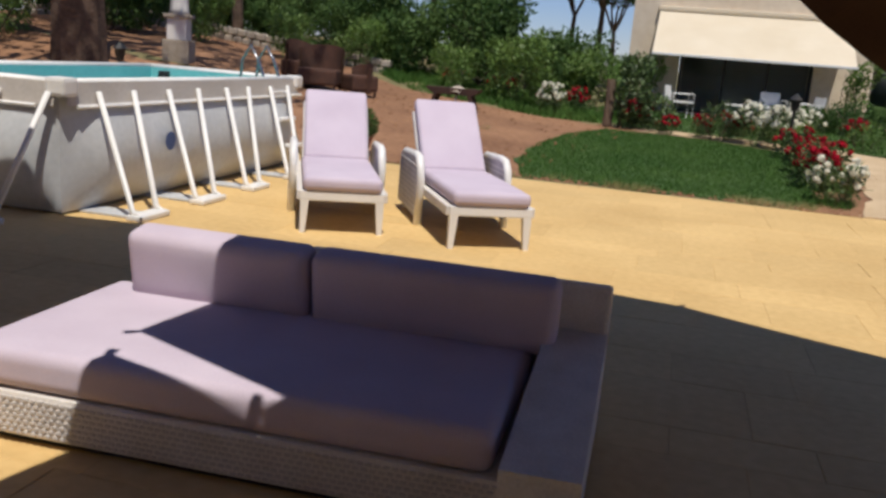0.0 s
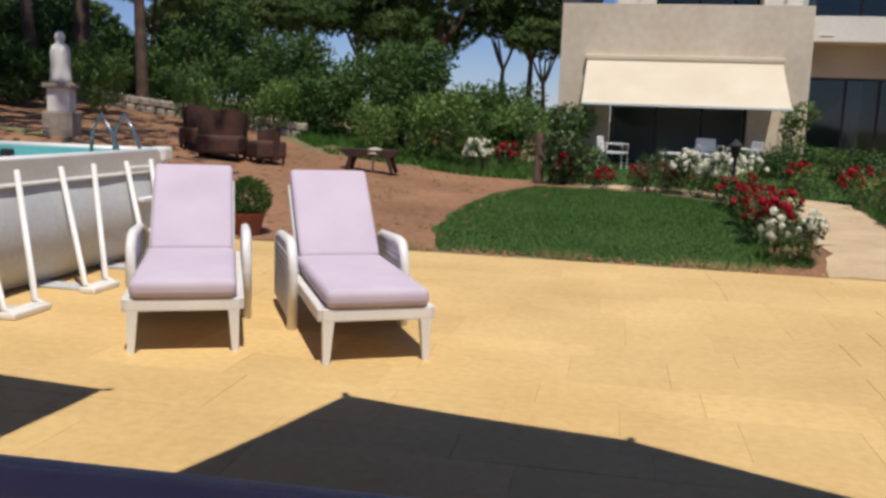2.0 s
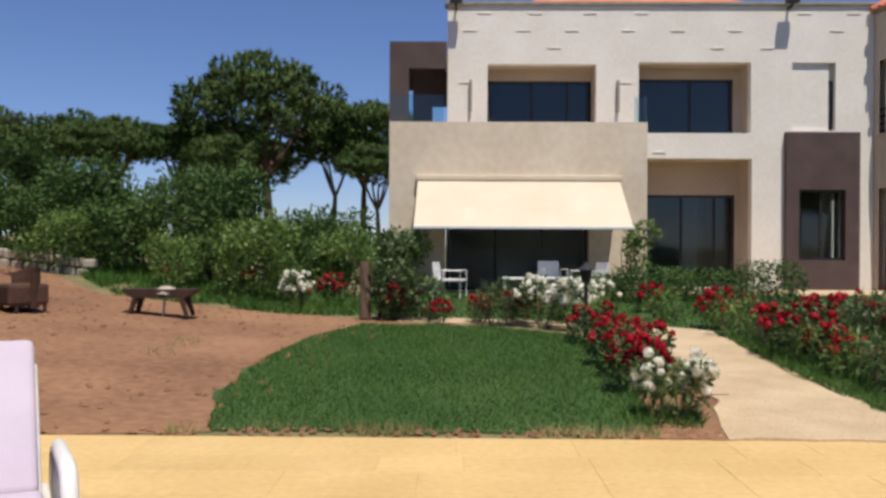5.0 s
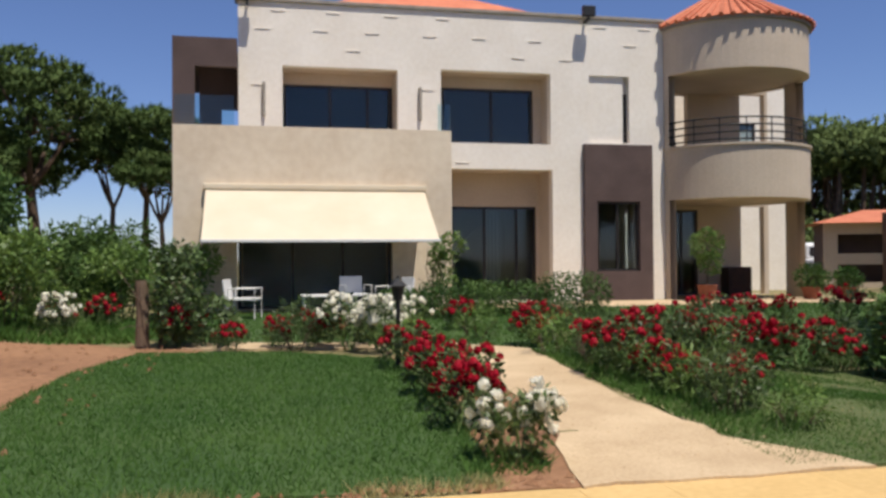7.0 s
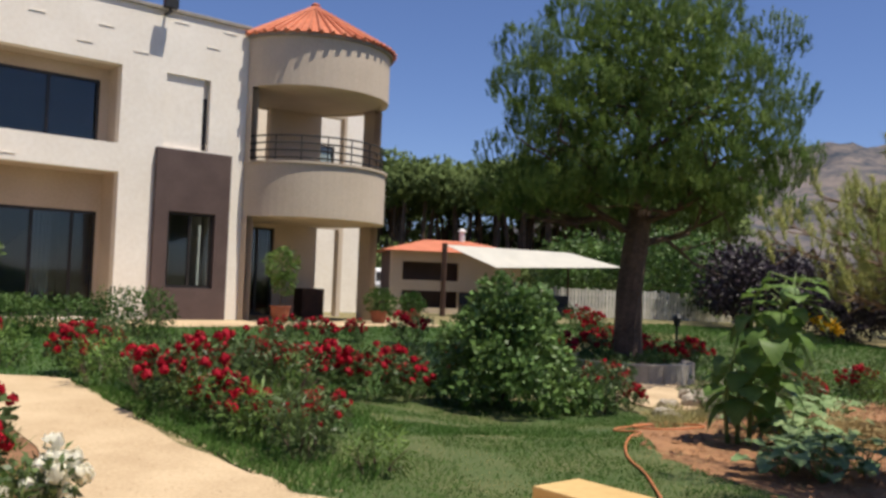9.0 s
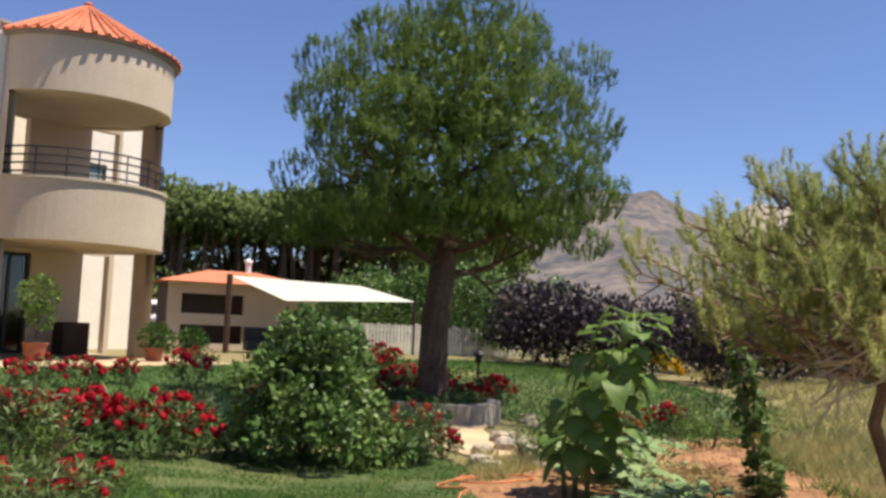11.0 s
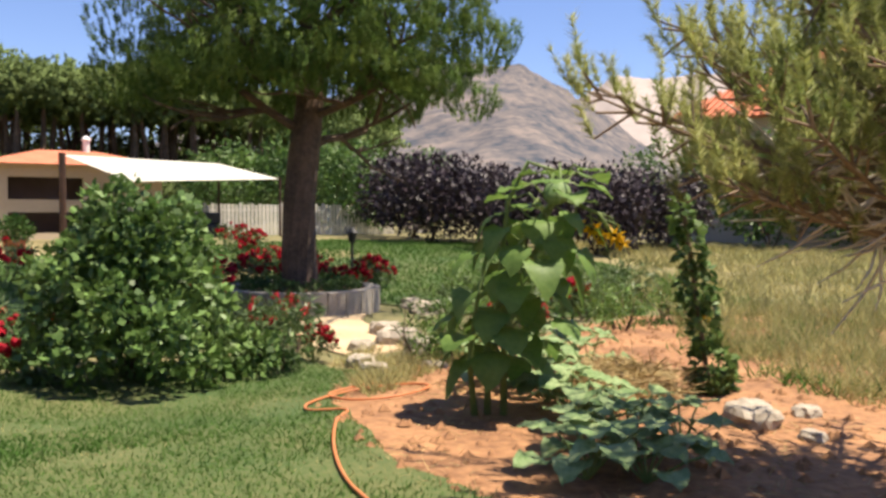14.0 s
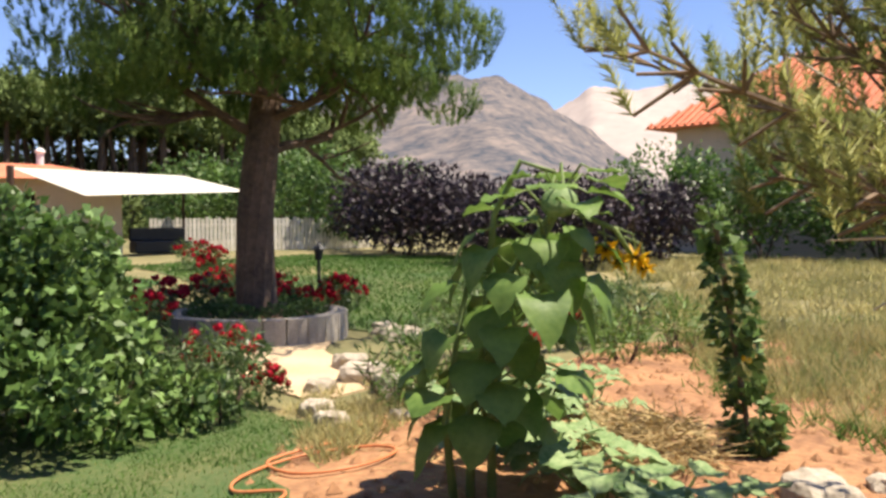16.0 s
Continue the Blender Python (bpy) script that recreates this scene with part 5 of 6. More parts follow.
def potted(name, label, pot_r, pot_h, lumps, n, leaf, mat, x, y, z=None):
    ob = thing(name, label, "potted plant", pose(x, y, ground_z(x, y) if z is None else z))
    part("pot", Geo().lathe([(0.01, 0), (pot_r * 0.75, 0), (pot_r, pot_h), (pot_r * 1.08, pot_h), (pot_r * 1.08, pot_h + 0.03), (pot_r * 0.9, pot_h + 0.03), (pot_r * 0.85, pot_h - 0.03), (0.01, pot_h - 0.03)], 20), M_TERRA, ob)
    p, d = lump_points(lumps, n, 0.4)
    part("foliage", Geo().soup(leaf_soup(p, d + rng.normal(size=p.shape) * 0.6, *leaf), 4), mat, ob)
    part("stem", Geo().tube([(0, 0, pot_h - 0.05), (0.02, 0, lumps[0][2])], 0.02, 6), M_BARK, ob)
    return ob


potted("potted_bush", "round clipped bush in a terracotta pot", 0.21, 0.24, [(0, 0, 0.44, 0.29, 0.29, 0.24)], 2600, (0.045, 0.028), M_LEAF, -4.27, 11.62)
potted("potted_tree", "small leafy tree in a clay pot", 0.26, 0.38, [(0, 0, 1.45, 0.42, 0.42, 0.45), (0.1, 0, 1.0, 0.3, 0.3, 0.3)], 900, (0.12, 0.06), M_LEAF_LIGHT, 11.95, 26.9, B)
potted("potted_bush", "bushy green plant in a clay pot by the porch", 0.24, 0.3, [(0, 0, 0.6, 0.4, 0.4, 0.35), (0.3, 0.1, 0.5, 0.3, 0.3, 0.3)], 700, (0.12, 0.06), M_LEAF, 14.9, 26.7, B)
potted("potted_bush", "leafy green plant in a clay pot", 0.24, 0.3, [(0, 0, 0.55, 0.35, 0.35, 0.3)], 600, (0.12, 0.06), M_LEAF, 15.8, 26.4, B)

# ---- the large pine ----
pine = thing("pine_tree", "large round-crowned pine with a bare trunk in a stone ring", "pine tree", stand(14.5, 17.8))
gg, tips = Geo(), []
gg.tube([(0.06, 0.02, -0.1), (0.0, 0, 0.25), (-0.03, 0, 0.9), (0.0, 0.02, 1.6), (0.10, 0.0, 2.4), (0.22, -0.03, 3.2), (0.25, 0.0, 4.4), (0.2, 0, 6.0)], [0.38, 0.30, 0.27, 0.26, 0.25, 0.22, 0.15, 0.05], 12)
for k in range(14):
    a = 2.4 * k + rng.uniform(-0.3, 0.3)
    z = 2.5 + 3.0 * k / 13
    branch(gg, (0.2, 0, z), (math.cos(a), math.sin(a), 0.35 + 0.05 * k), 1.6 - 0.06 * k, 0.085 - 0.003 * k, 2, 0.5, 5, tips)
part("trunk", gg, M_BARK, pine)
PC = [(0.25, 0, 4.9, 2.1, 2.1, 1.35), (0.2, 0, 6.1, 1.5, 1.5, 1.2)]
for k in range(64):
    a, e = 2.399 * k, (k + 0.5) / 64
    z = 3.35 + 4.15 * e
    rad = 2.75 * math.sqrt(max(0.04, 1 - ((e - 0.32) / 0.72) ** 2)) + rng.uniform(-0.62, 0.12)
    w = rng.uniform(0.44, 0.72)
    PC.append((0.25 + rad * math.cos(a), rad * math.sin(a), z, w, w, w * 0.8))
for k in range(24):
    a, rad, w = 2.399 * k, 0.9 + 1.75 * k / 23, rng.uniform(0.40, 0.6)
    PC.append((0.25 + rad * math.cos(a), rad * math.sin(a), rng.uniform(3.35, 3.9), w, w, w * 0.7))
for k in range(16):
    a, rad, w = 2.399 * k + 1, 0.9 + 1.9 * k / 15, rng.uniform(0.36, 0.54)
    PC.append((0.25 + rad * math.cos(a), rad * math.sin(a), rng.uniform(3.05, 3.4), w, w, w * 0.6))
p, d = lump_points(PC[:2], 3600, 0.3)
leafy("inner_crown", leaf_soup(p, d + rng.normal(size=p.shape) * 0.8, 0.26, 0.10), d, M_NEEDLE, pine)
p, d = lump_points(PC[2:], 12500, 0.66)
keep = p[:, 2] > 2.75 + 0.2 * np.sin(p[:, 0] * 3)
p, d = p[keep], d[keep]
leafy("crown", needle_tufts(p, d * 0.35 + np.array([0, 0, 0.9]) + rng.normal(size=p.shape) * 0.1, 0.20, 26, 0.118, 0.0135, 1.3), d, M_NEEDLE, pine, "dense green needle crown", 0.5)
ring = thing("tree_ring", "low round stone planter ring about a tree", "planter", stand(14.5, 17.8))
for k in range(26):
    a0, a1 = 2 * math.pi * k / 26 + 0.008, 2 * math.pi * (k + 1) / 26 - 0.008
    part("kerb_stone", Geo().lathe([(1.25, 0.32), (1.25, -0.05), (1.02, -0.05), (1.02, 0.32), (1.25, 0.32)], 2, (0, 0, 0), a0, a1), M_CONC, ring)
part("soil", Geo().lathe([(1.02, 0.24), (0.3, 0.28), (0.01, 0.28)], 26), M_SOIL, ring)
for k in range(9):
    a = 2 * math.pi * k / 9
    s = shrub("low clipped green edging plant", M_LEAF, [(0, 0, 0.08, 0.30, 0.30, 0.14)], 500, (0.05, 0.03), False, "edging_plant", "plant")
    s.matrix_basis = pose(14.5 + 0.72 * math.cos(a), 17.8 + 0.72 * math.sin(a), ground_z(14.5, 17.8) + 0.26)

# ---- the young pine ----
yp = thing("young_pine", "sparse young pine with olive needles and bare grey twigs", "pine tree", stand(8.35, 9.08))
gg, tips = Geo(), []
trunk = [(0, 0, -0.05), (-0.06, 0.10, 0.45), (-0.18, 0.24, 1.0), (-0.10, 0.14, 1.5), (0.08, 0.0, 1.95), (0.16, -0.08, 2.30)]
gg.tube(trunk, [0.06, 0.05, 0.045, 0.04, 0.03, 0.015], 9)
tw, shoots = Geo(), []
rngp = np.random.default_rng(21)
for k in range(78):
    f = k / 77
    base = Vector(trunk[2]).lerp(Vector(trunk[5]), 0.22 + 0.78 * f)
    a = 2.4 * k
    L = (1.95 - 1.2 * f) * rngp.uniform(0.6, 1.08) * (1 + 0.25 * f * max(0, math.sin(a)))
    dirv = Vector((math.cos(a), math.sin(a), -0.04 + 0.32 * f + 0.22 * (1 - f) * max(0, math.sin(a))))
    rise = rngp.uniform(0.0, 0.32)

    def along(u):
        return base + dirv * L * u + Vector((0, 0, rise * u * u))
    gg.tube([along(u) for u in (0, 0.3, 0.6, 0.85, 1.0)], [0.026, 0.020, 0.014, 0.009, 0.005], 5)
    for u in np.linspace(0.16, 1.0, 11):
        q = along(u)
        for j in range(3):
            side = Vector(rngp.normal(size=3))
            if u < 0.46:
                if rngp.random() < 0.6 and f < 0.75:
                    dv = (dirv * 0.7 + side * 0.7).normalized()
                    e = q + dv * rngp.uniform(0.25, 0.65)
                    tw.tube([q, q.lerp(e, 0.5) + side * 0.03, e], [0.009, 0.007, 0.003], 4, cap=False)
                if f < 0.35 or rngp.random() < 0.4:
                    continue
            dv = (dirv * 0.75 + side * 0.55 + Vector((0, 0, 0.15))).normalized()
            m = q + dv * rngp.uniform(0.06, 0.22)
            gg.tube([q, m], [0.008, 0.006], 4, cap=False)
            up = (dv * rngp.uniform(0.2, 0.6) + Vector((0, 0, rngp.uniform(0.5, 1.0)))).normalized()
            shoots.append((*m, *up))
for j in range(7):
    shoots.append((*(Vector(trunk[5]) + Vector(rngp.normal(size=3)) * 0.06), *rngp.normal(size=2) * 0.35, 1.0))
part("trunk", gg, M_WOODPOST, yp)
tagged(part("dry_twig", tw, M_TWIG, yp, "bare pale dead twigs"), kind="stuff")
S = np.array(shoots)
leafy("needles", needle_tufts(S[:, :3], S[:, 3:], 0.22, 100, 0.092, 0.0056, 1.5), S[:, 3:] * 0.3, M_NEEDLE_OLIVE, yp, "olive green needle tufts", 0.45)

# ---- sunflower ----
sf = thing("sunflower_plant", "tall drooping sunflower plant with large leaves and yellow heads", "sunflower", stand(8.97, 11.87))
stems = [[(0, 0, -0.02), (0.01, 0.0, 0.5), (0.0, 0.03, 1.0), (0.05, 0.0, 1.5), (0.12, -0.12, 1.78), (0.16, -0.30, 1.72)], [(-0.12, 0.16, -0.02), (-0.14, 0.20, 0.4), (-0.10, 0.16, 0.8), (-0.05, 0.1, 1.2)], [(-0.05, 0.10, -0.02), (-0.05, 0.1, 0.5), (0.1, 0.0, 1.1), (0.2, -0.30, 1.55), (0.30, -0.58, 1.42), (0.34, -0.66, 1.28)]]
for q in stems:
    part("stem", Geo().tube(q, np.linspace(0.026, 0.012, len(q)).tolist(), 8), M_STEM, sf, smooth=True)


def big_leaf(base, d, L, W, droop, cup=0.12):
    """One broad heart-shaped leaf, drooping from its base along d."""
    base, d = Vector(base), Vector(d).normalized()
    s = d.cross(Vector((0, 0, 1))).normalized()

    def at(u, v):
        t = v
        half = W * 0.5 * (math.sin(math.pi * min(1, t ** 0.7)) ** 0.8) * (1.0 if t > 0.02 else 0)
        x = (2 * u - 1) * half
        z = -droop * L * t * t + cup * abs(x) + 0.012 * math.sin(t * 17) * (2 * u - 1)
        return base + d * L * t * (1 - 0.35 * droop * t) + s * x + Vector((0, 0, z))
    return Geo().sheet(at, 4, 7)


rl = random.Random(8)
for k in range(64):
    h = k / 63
    z = 0.40 + 1.34 * h
    a = 2.4 * k
    ax = Vector((0.03 + 0.18 * h ** 1.3, 0.05 - 0.38 * h ** 1.3, z))
    q = ax + Vector((math.cos(a), math.sin(a), 0)) * rl.uniform(0.08, 0.40 - 0.10 * h)
    part("petiole", Geo().tube([ax - Vector((0, 0, 0.10)), ax.lerp(q, 0.6) + Vector((0, 0, 0.04)), q], [0.008, 0.007, 0.006], 5), M_STEM, sf)
    part("leaf", big_leaf(q, (math.cos(a), math.sin(a), 0.05), rl.uniform(0.22, 0.36) * (1 - 0.25 * h), rl.uniform(0.26, 0.38) * (1 - 0.25 * h), rl.uniform(0.05, 0.4) if h > 0.78 else rl.uniform(0.4, 1.2), rl.uniform(-0.2, 0.3)), M_LEAF_SUN, sf, smooth=True)
for c, r in (((0.28, -0.54, 1.32), 0.055), ((0.36, -0.68, 1.27), 0.065), ((0.31, -0.60, 1.25), 0.05), ((0.20, -0.46, 1.36), 0.045), ((0.38, -0.72, 1.22), 0.05)):
    fl = part("flower_disc", Geo().lathe([(0.004, -0.02), (r * 0.5, -0.015), (r * 0.5, 0.015), (0.004, 0.02)], 10, c), M_SEED, sf)
    P = np.repeat(np.array([c]), 34, 0)
    D = rng.normal(size=P.shape) + np.array([-0.3, -0.1, -0.35])
    part("petals", Geo().soup(leaf_soup(P, D, r * 1.25, r * 0.5), 4), M_YELLOW, fl, "golden yellow petals")
    part("flower_stalk", Geo().tube([(c[0] - 0.05, c[1] + 0.1, c[2] + 0.16), (c[0], c[1] + 0.02, c[2] + 0.12), c], 0.006, 5), M_STEM, sf)

part("nodding_head", Geo().lathe([(0.004, 0.02), (0.05, 0.015), (0.085, -0.005), (0.10, -0.03), (0.07, -0.035), (0.004, -0.03)], 14), M_LEAF_SQUASH, sf, "pale green back of a drooping flower head", smooth=True).matrix_basis = pose(0.10, -0.34, 1.58, 55, 0, -75)

# ---- squash bed, vine, stone, hose ----
sq = [(8.35, 10.75), (8.6, 10.55), (8.75, 10.9), (8.2, 10.95), (8.9, 11.2), (9.1, 11.35), (9.3, 11.5), (9.5, 11.75), (9.9, 11.95), (10.3, 12.1), (10.7, 12.3), (10.9, 11.9), (11.3, 12.2), (10.2, 12.5), (9.7, 12.3), (8.0, 10.6), (7.9, 10.9), (11.6, 12.6)]
for x, y in sq:
    pl = thing("squash_plant", "low squash plant with silvery green leaves", "vegetable plant", stand(x, y, rl.uniform(0, 360)), group="squash bed")
    for k in range(9):
        a, r = 2.4 * k, 0.06 + 0.028 * k
        h = rl.uniform(0.12, 0.32)
        q = (r * math.cos(a), r * math.sin(a), h)
        part("leaf_stalk", Geo().tube([(0, 0, 0), (q[0] * 0.7, q[1] * 0.7, h * 0.8), q], 0.007, 4), M_STEM, pl)
        part("leaf", big_leaf(q, (math.cos(a), math.sin(a), 0.15), rl.uniform(0.16, 0.26), rl.uniform(0.18, 0.28), rl.uniform(0.1, 0.5), 0.25), M_LEAF_SQUASH, pl, smooth=True)
vp = thing("vine_post", "bean vine climbing a thin post", "climber", stand(10.55, 10.75))
part("pole", Geo().tube([(0, 0, -0.05), (-0.06, 0.11, 0.7), (-0.12, 0.22, 1.45)], 0.02, 6), M_WOODPOST, vp)
p, d = lump_points([(0.0, 0, 0.22, 0.17, 0.17, 0.25), (-0.05, 0.06, 0.55, 0.11, 0.11, 0.25), (-0.04, 0.12, 0.85, 0.14, 0.14, 0.2), (-0.10, 0.17, 1.15, 0.10, 0.10, 0.25), (-0.13, 0.23, 1.42, 0.08, 0.08, 0.14), (0.06, 0, 0.08, 0.22, 0.18, 0.1)], 1000, 0.4)
leafy("foliage", leaf_soup(p, d + rng.normal(size=p.shape) * 0.5 + np.array([0, 0, -0.3]), 0.085, 0.06), d, M_LEAF_IVY, vp)
part("blossom", Geo().soup(bloom_soup(np.array([[-0.12, 0.05, 0.62], [-0.10, 0.02, 0.60]]), 0.06), 4), M_YELLOW, vp)


def boulder(name, label, sx, sy, sz, m, mat=M_ROCK, seed=0):
    bm = bmesh.new()
    bmesh.ops.create_icosphere(bm, subdivisions=3, radius=1)
    for q in bm.verts:
        k = 1 + 0.28 * noise.noise(q.co * 1.6 + Vector((seed, 0, 0))) + 0.1 * noise.noise(q.co * 5 + Vector((0, seed, 0)))
        q.co = Vector((q.co.x * sx * k, q.co.y * sy * k, max(-0.3, min(0.62, q.co.z)) * sz * k + sz * 0.2))
    me = bpy.data.meshes.new(name)
    bm.to_mesh(me)
    bm.free()
    me.materials.append(mat)
    ob = new(name, me)
    ob.matrix_basis = m
    return tagged(ob, label, "stone")


boulder("boulder", "pale flat limestone boulder on bare earth", 0.27, 0.17, 0.15, stand(9.72, 10.32, 30))
for i, (x, y, s) in enumerate(((10.9, 14.3, 0.18), (11.4, 13.9, 0.15), (12.0, 14.2, 0.24), (12.5, 14.8, 0.3), (11.8, 14.9, 0.2), (13.0, 15.3, 0.26), (10.5, 13.9, 0.14), (10.1, 10.0, 0.12), (9.4, 9.9, 0.10), (10.6, 13.3, 0.12), (15.2, 15.9, 0.3), (15.6, 16.4, 0.25))):
    boulder("stone", "small pale garden stone", s, s * 0.8, s * 0.7, stand(x, y, 50 * i), seed=i + 1)
# straw heap
st = thing("straw_heap", "heap of dry straw in the vegetable bed", "straw", stand(10.15, 11.25), kind="stuff")
p, d = lump_points([(0, 0, 0.08, 0.45, 0.35, 0.2), (0.3, 0.4, 0.05, 0.4, 0.3, 0.15)], 2200, 0.6)
part("straw", Geo().soup(leaf_soup(p, rng.normal(size=p.shape) * np.array([1, 1, 0.35]), 0.22, 0.012), 4), M_STRAW, st)
hose = [(6.2, 10.9), (6.8, 11.5), (7.15, 11.95), (7.6, 12.35), (8.2, 12.75), (8.55, 12.9), (8.5, 13.2), (8.8, 13.4), (9.3, 13.35), (9.6, 13.0), (9.5, 12.75), (9.1, 12.8), (8.9, 13.1), (9.2, 13.5), (9.8, 13.3)]
pts = []
for i in range(len(hose) - 1):
    for k in range(5):
        t = k / 5
        o, a, b, e = hose[max(i - 1, 0)], hose[i], hose[i + 1], hose[min(i + 2, len(hose) - 1)]
        x, y = (0.5 * (2 * a[c] + (b[c] - o[c]) * t + (2 * o[c] - 5 * a[c] + 4 * b[c] - e[c]) * t * t + (3 * a[c] - o[c] - 3 * b[c] + e[c]) * t ** 3) for c in (0, 1))
        pts.append((x, y, ground_z(x, y) + 0.03))
tagged(part("garden_hose", Geo().tube(pts, 0.011, 6), M_HOSE, smooth=True), "orange garden hose lying across lawn and earth", "hose")

# litter and clods on the bare ground
blades("straw_litter", BED, 20000, 0.10, 0.004, M_STRAW, "straw and dry litter on the bed", 41, -0.05, 5.0)
blades("straw_litter", [(10.0, 13.2), (12.6, 13.2), (12.4, 15.0), (9.0, 14.2)], 3000, 0.12, 0.004, M_STRAW, "dry litter on the ground", 42, -0.1, 5.0)


def clods(name, poly, n, size, mat, label, seed):
    q = np.random.default_rng(seed)
    xy = scatter(poly, n, seed)
    base = np.array([(1, 0, 0), (0, 1, 0), (-1, 0, 0), (0, -1, 0), (0.2, 0.1, 0.8)])
    gg = Geo()
    for x, y in xy:
        s = size * q.uniform(0.35, 1.5)
        v = base * s * q.uniform(0.7, 1.3, (5, 3)) + np.array([x, y, ground_z(x, y) + 0.008])
        gg.add(v.tolist(), [(0, 1, 4), (1, 2, 4), (2, 3, 4), (3, 0, 4)])
    return tagged(part(name, gg, mat), label, "earth", kind="stuff")


clods("soil_clods", BED, 1500, 0.035, M_BED, "loose clods of orange earth", 51)
clods("soil_clods", SOIL_POLY, 1600, 0.035, M_SOIL, "loose clods of red earth", 52)
clods("pebbles", [(2.2, 11.3), (4.6, 11.3), (4.1, 13), (4.0, 17), (3.0, 17), (2.6, 12.5)], 700, 0.016, M_PATH, "small pebbles on the sandy path", 53)
clods("soil_clods", [(-2.5, 11.29), (2.3, 11.29), (2.3, 11.5), (-2.5, 11.48)], 260, 0.025, M_SOIL, "crumbled earth along the paving edge", 54)

# ---- left garden: seats, brazier, statue ----
def armchair(m, w, h, label):
    ob = thing("garden_armchair", label, "armchair", m, group="dark garden seats")
    part("back", Geo().sheet(lambda u, v: (w * 0.5 * math.cos(math.pi * (1 + u)) * (0.92 + 0.08 * v), -0.35 * w * math.sin(math.pi * (1 + u)) - 0.1, 0.06 + h * v * (0.85 + 0.15 * math.sin(math.pi * u))), 16, 8, 0).sheet(lambda u, v: (w * 0.44 * math.cos(math.pi * (2 - u)) * (0.92 + 0.08 * v), 0.31 * w * math.sin(math.pi * u) - 0.1, 0.06 + h * v * (0.85 + 0.15 * math.sin(math.pi * u))), 16, 8, 0), M_SACK, ob, smooth=True)
    part("seat", Geo().rbox(-w * 0.42, -0.45 * w - 0.1, 0.10, w * 0.42, 0.28 * w, 0.42, 0.05), M_SACK, ob)
    for sx in (-1, 1):
        for sy in (-0.4, 0.2):
            part("leg", Geo().tube([(sx * w * 0.36, sy * w, 0), (sx * w * 0.36, sy * w, 0.12)], 0.03, 6), M_RUST, ob)
    return ob


armchair(stand(-7.15, 17.2, 10), 0.95, 0.85, "rust-brown tub armchair standing on bare earth")
armchair(stand(-7.95, 17.7, 60), 0.7, 0.8, "dark brown tub armchair on bare earth")
armchair(stand(-6.35, 17.5, -40), 0.7, 0.6, "dark brown low tub armchair on bare earth")
br = thing("fire_bench", "low dark iron fire bench with splayed legs", "fire pit", stand(-4.65, 18.5, 0))
part("tray", Geo().add([(x, y, z) for z, w in ((0.30, 0.42), (0.37, 0.54), (0.44, 0.60)) for x, y in ((-w, -0.19), (w, -0.19), (w, 0.19), (-w, 0.19))], [(3, 2, 1, 0), (8, 9, 10, 11)] + [(4 * j + i, 4 * j + (i + 1) % 4, 4 * j + 4 + (i + 1) % 4, 4 * j + 4 + i) for j in range(2) for i in range(4)]), M_RUST, br)
for sx in (-1, 1):
    for sy in (-1, 1):
        part("leg", Geo().tube([(sx * 0.36, sy * 0.14, 0.34), (sx * 0.47, sy * 0.18, 0.0)], [0.055, 0.035], 6), M_RUST, br)
part("support", Geo().tube([(0.05, 0, 0.32), (0.03, 0, 0.0)], 0.025, 6), M_STEEL, br)
part("ash", Geo().lathe([(0.22, 0.36), (0.18, 0.43), (0.08, 0.48), (0.01, 0.49)], 12, (0.08, 0, 0)), M_ROCK, br, "pale ash heap")
stt = thing("pedestal", "square pale stone garden pedestal", "pedestal", stand(-10.1, 16.6, 15))
part("base", Geo().rbox(-0.27, -0.27, -0.05, 0.27, 0.27, 0.42, 0.02), M_ROCK, stt)
part("shaft", Geo().rbox(-0.20, -0.20, 0.42, 0.20, 0.20, 0.85, 0.02), M_WHITE, stt)
part("cap", Geo().rbox(-0.26, -0.26, 0.85, 0.26, 0.26, 0.93, 0.02), M_ROCK, stt)
tagged(part("statue", Geo().lathe([(0.01, 0.0), (0.21, 0.0), (0.19, 0.10), (0.17, 0.35), (0.18, 0.55), (0.15, 0.68), (0.07, 0.74), (0.09, 0.80), (0.095, 0.86), (0.05, 0.94), (0.01, 0.95)], 18, (-10.1, 16.6, ground_z(-10.1, 16.6) + 0.93)), M_STATUE, smooth=True), "plain white marble statue standing on a pedestal", "statue")
wl = thing("stone_wall", "low pale dry stone garden wall", "wall", kind="structure")
for k in range(40):
    x = -19 + 0.28 * k
    for j in range(2):
        y = 22.6 + 0.05 * (x + 19)
        part("stone", Geo().rbox(x + 0.13 * j, y, ground_z(x, y) + 0.2 * j - 0.05, x + 0.13 * j + 0.26, y + 0.3, ground_z(x, y) + 0.2 * j + 0.14, 0.03, 1), M_ROCK, wl)


def lantern(x, y, h):
    ob = thing("garden_lantern", "slim dark metal garden lantern post", "lamp", stand(x, y))
    part("post", Geo().tube([(0, 0, -0.03), (0, 0, h - 0.2)], [0.035, 0.028], 8), M_DARKMETAL, ob)
    part("head", Geo().lathe([(0.01, h - 0.2), (0.06, h - 0.2), (0.09, h - 0.02), (0.13, h - 0.01), (0.02, h + 0.09), (0.01, h + 0.12)], 8), M_DARKMETAL, ob)
    return ob


lantern(2.0, 16.9, 1.05)
lantern(17.6, 18.9, 1.05)
lantern(-9.0, 13.0, 0.9)

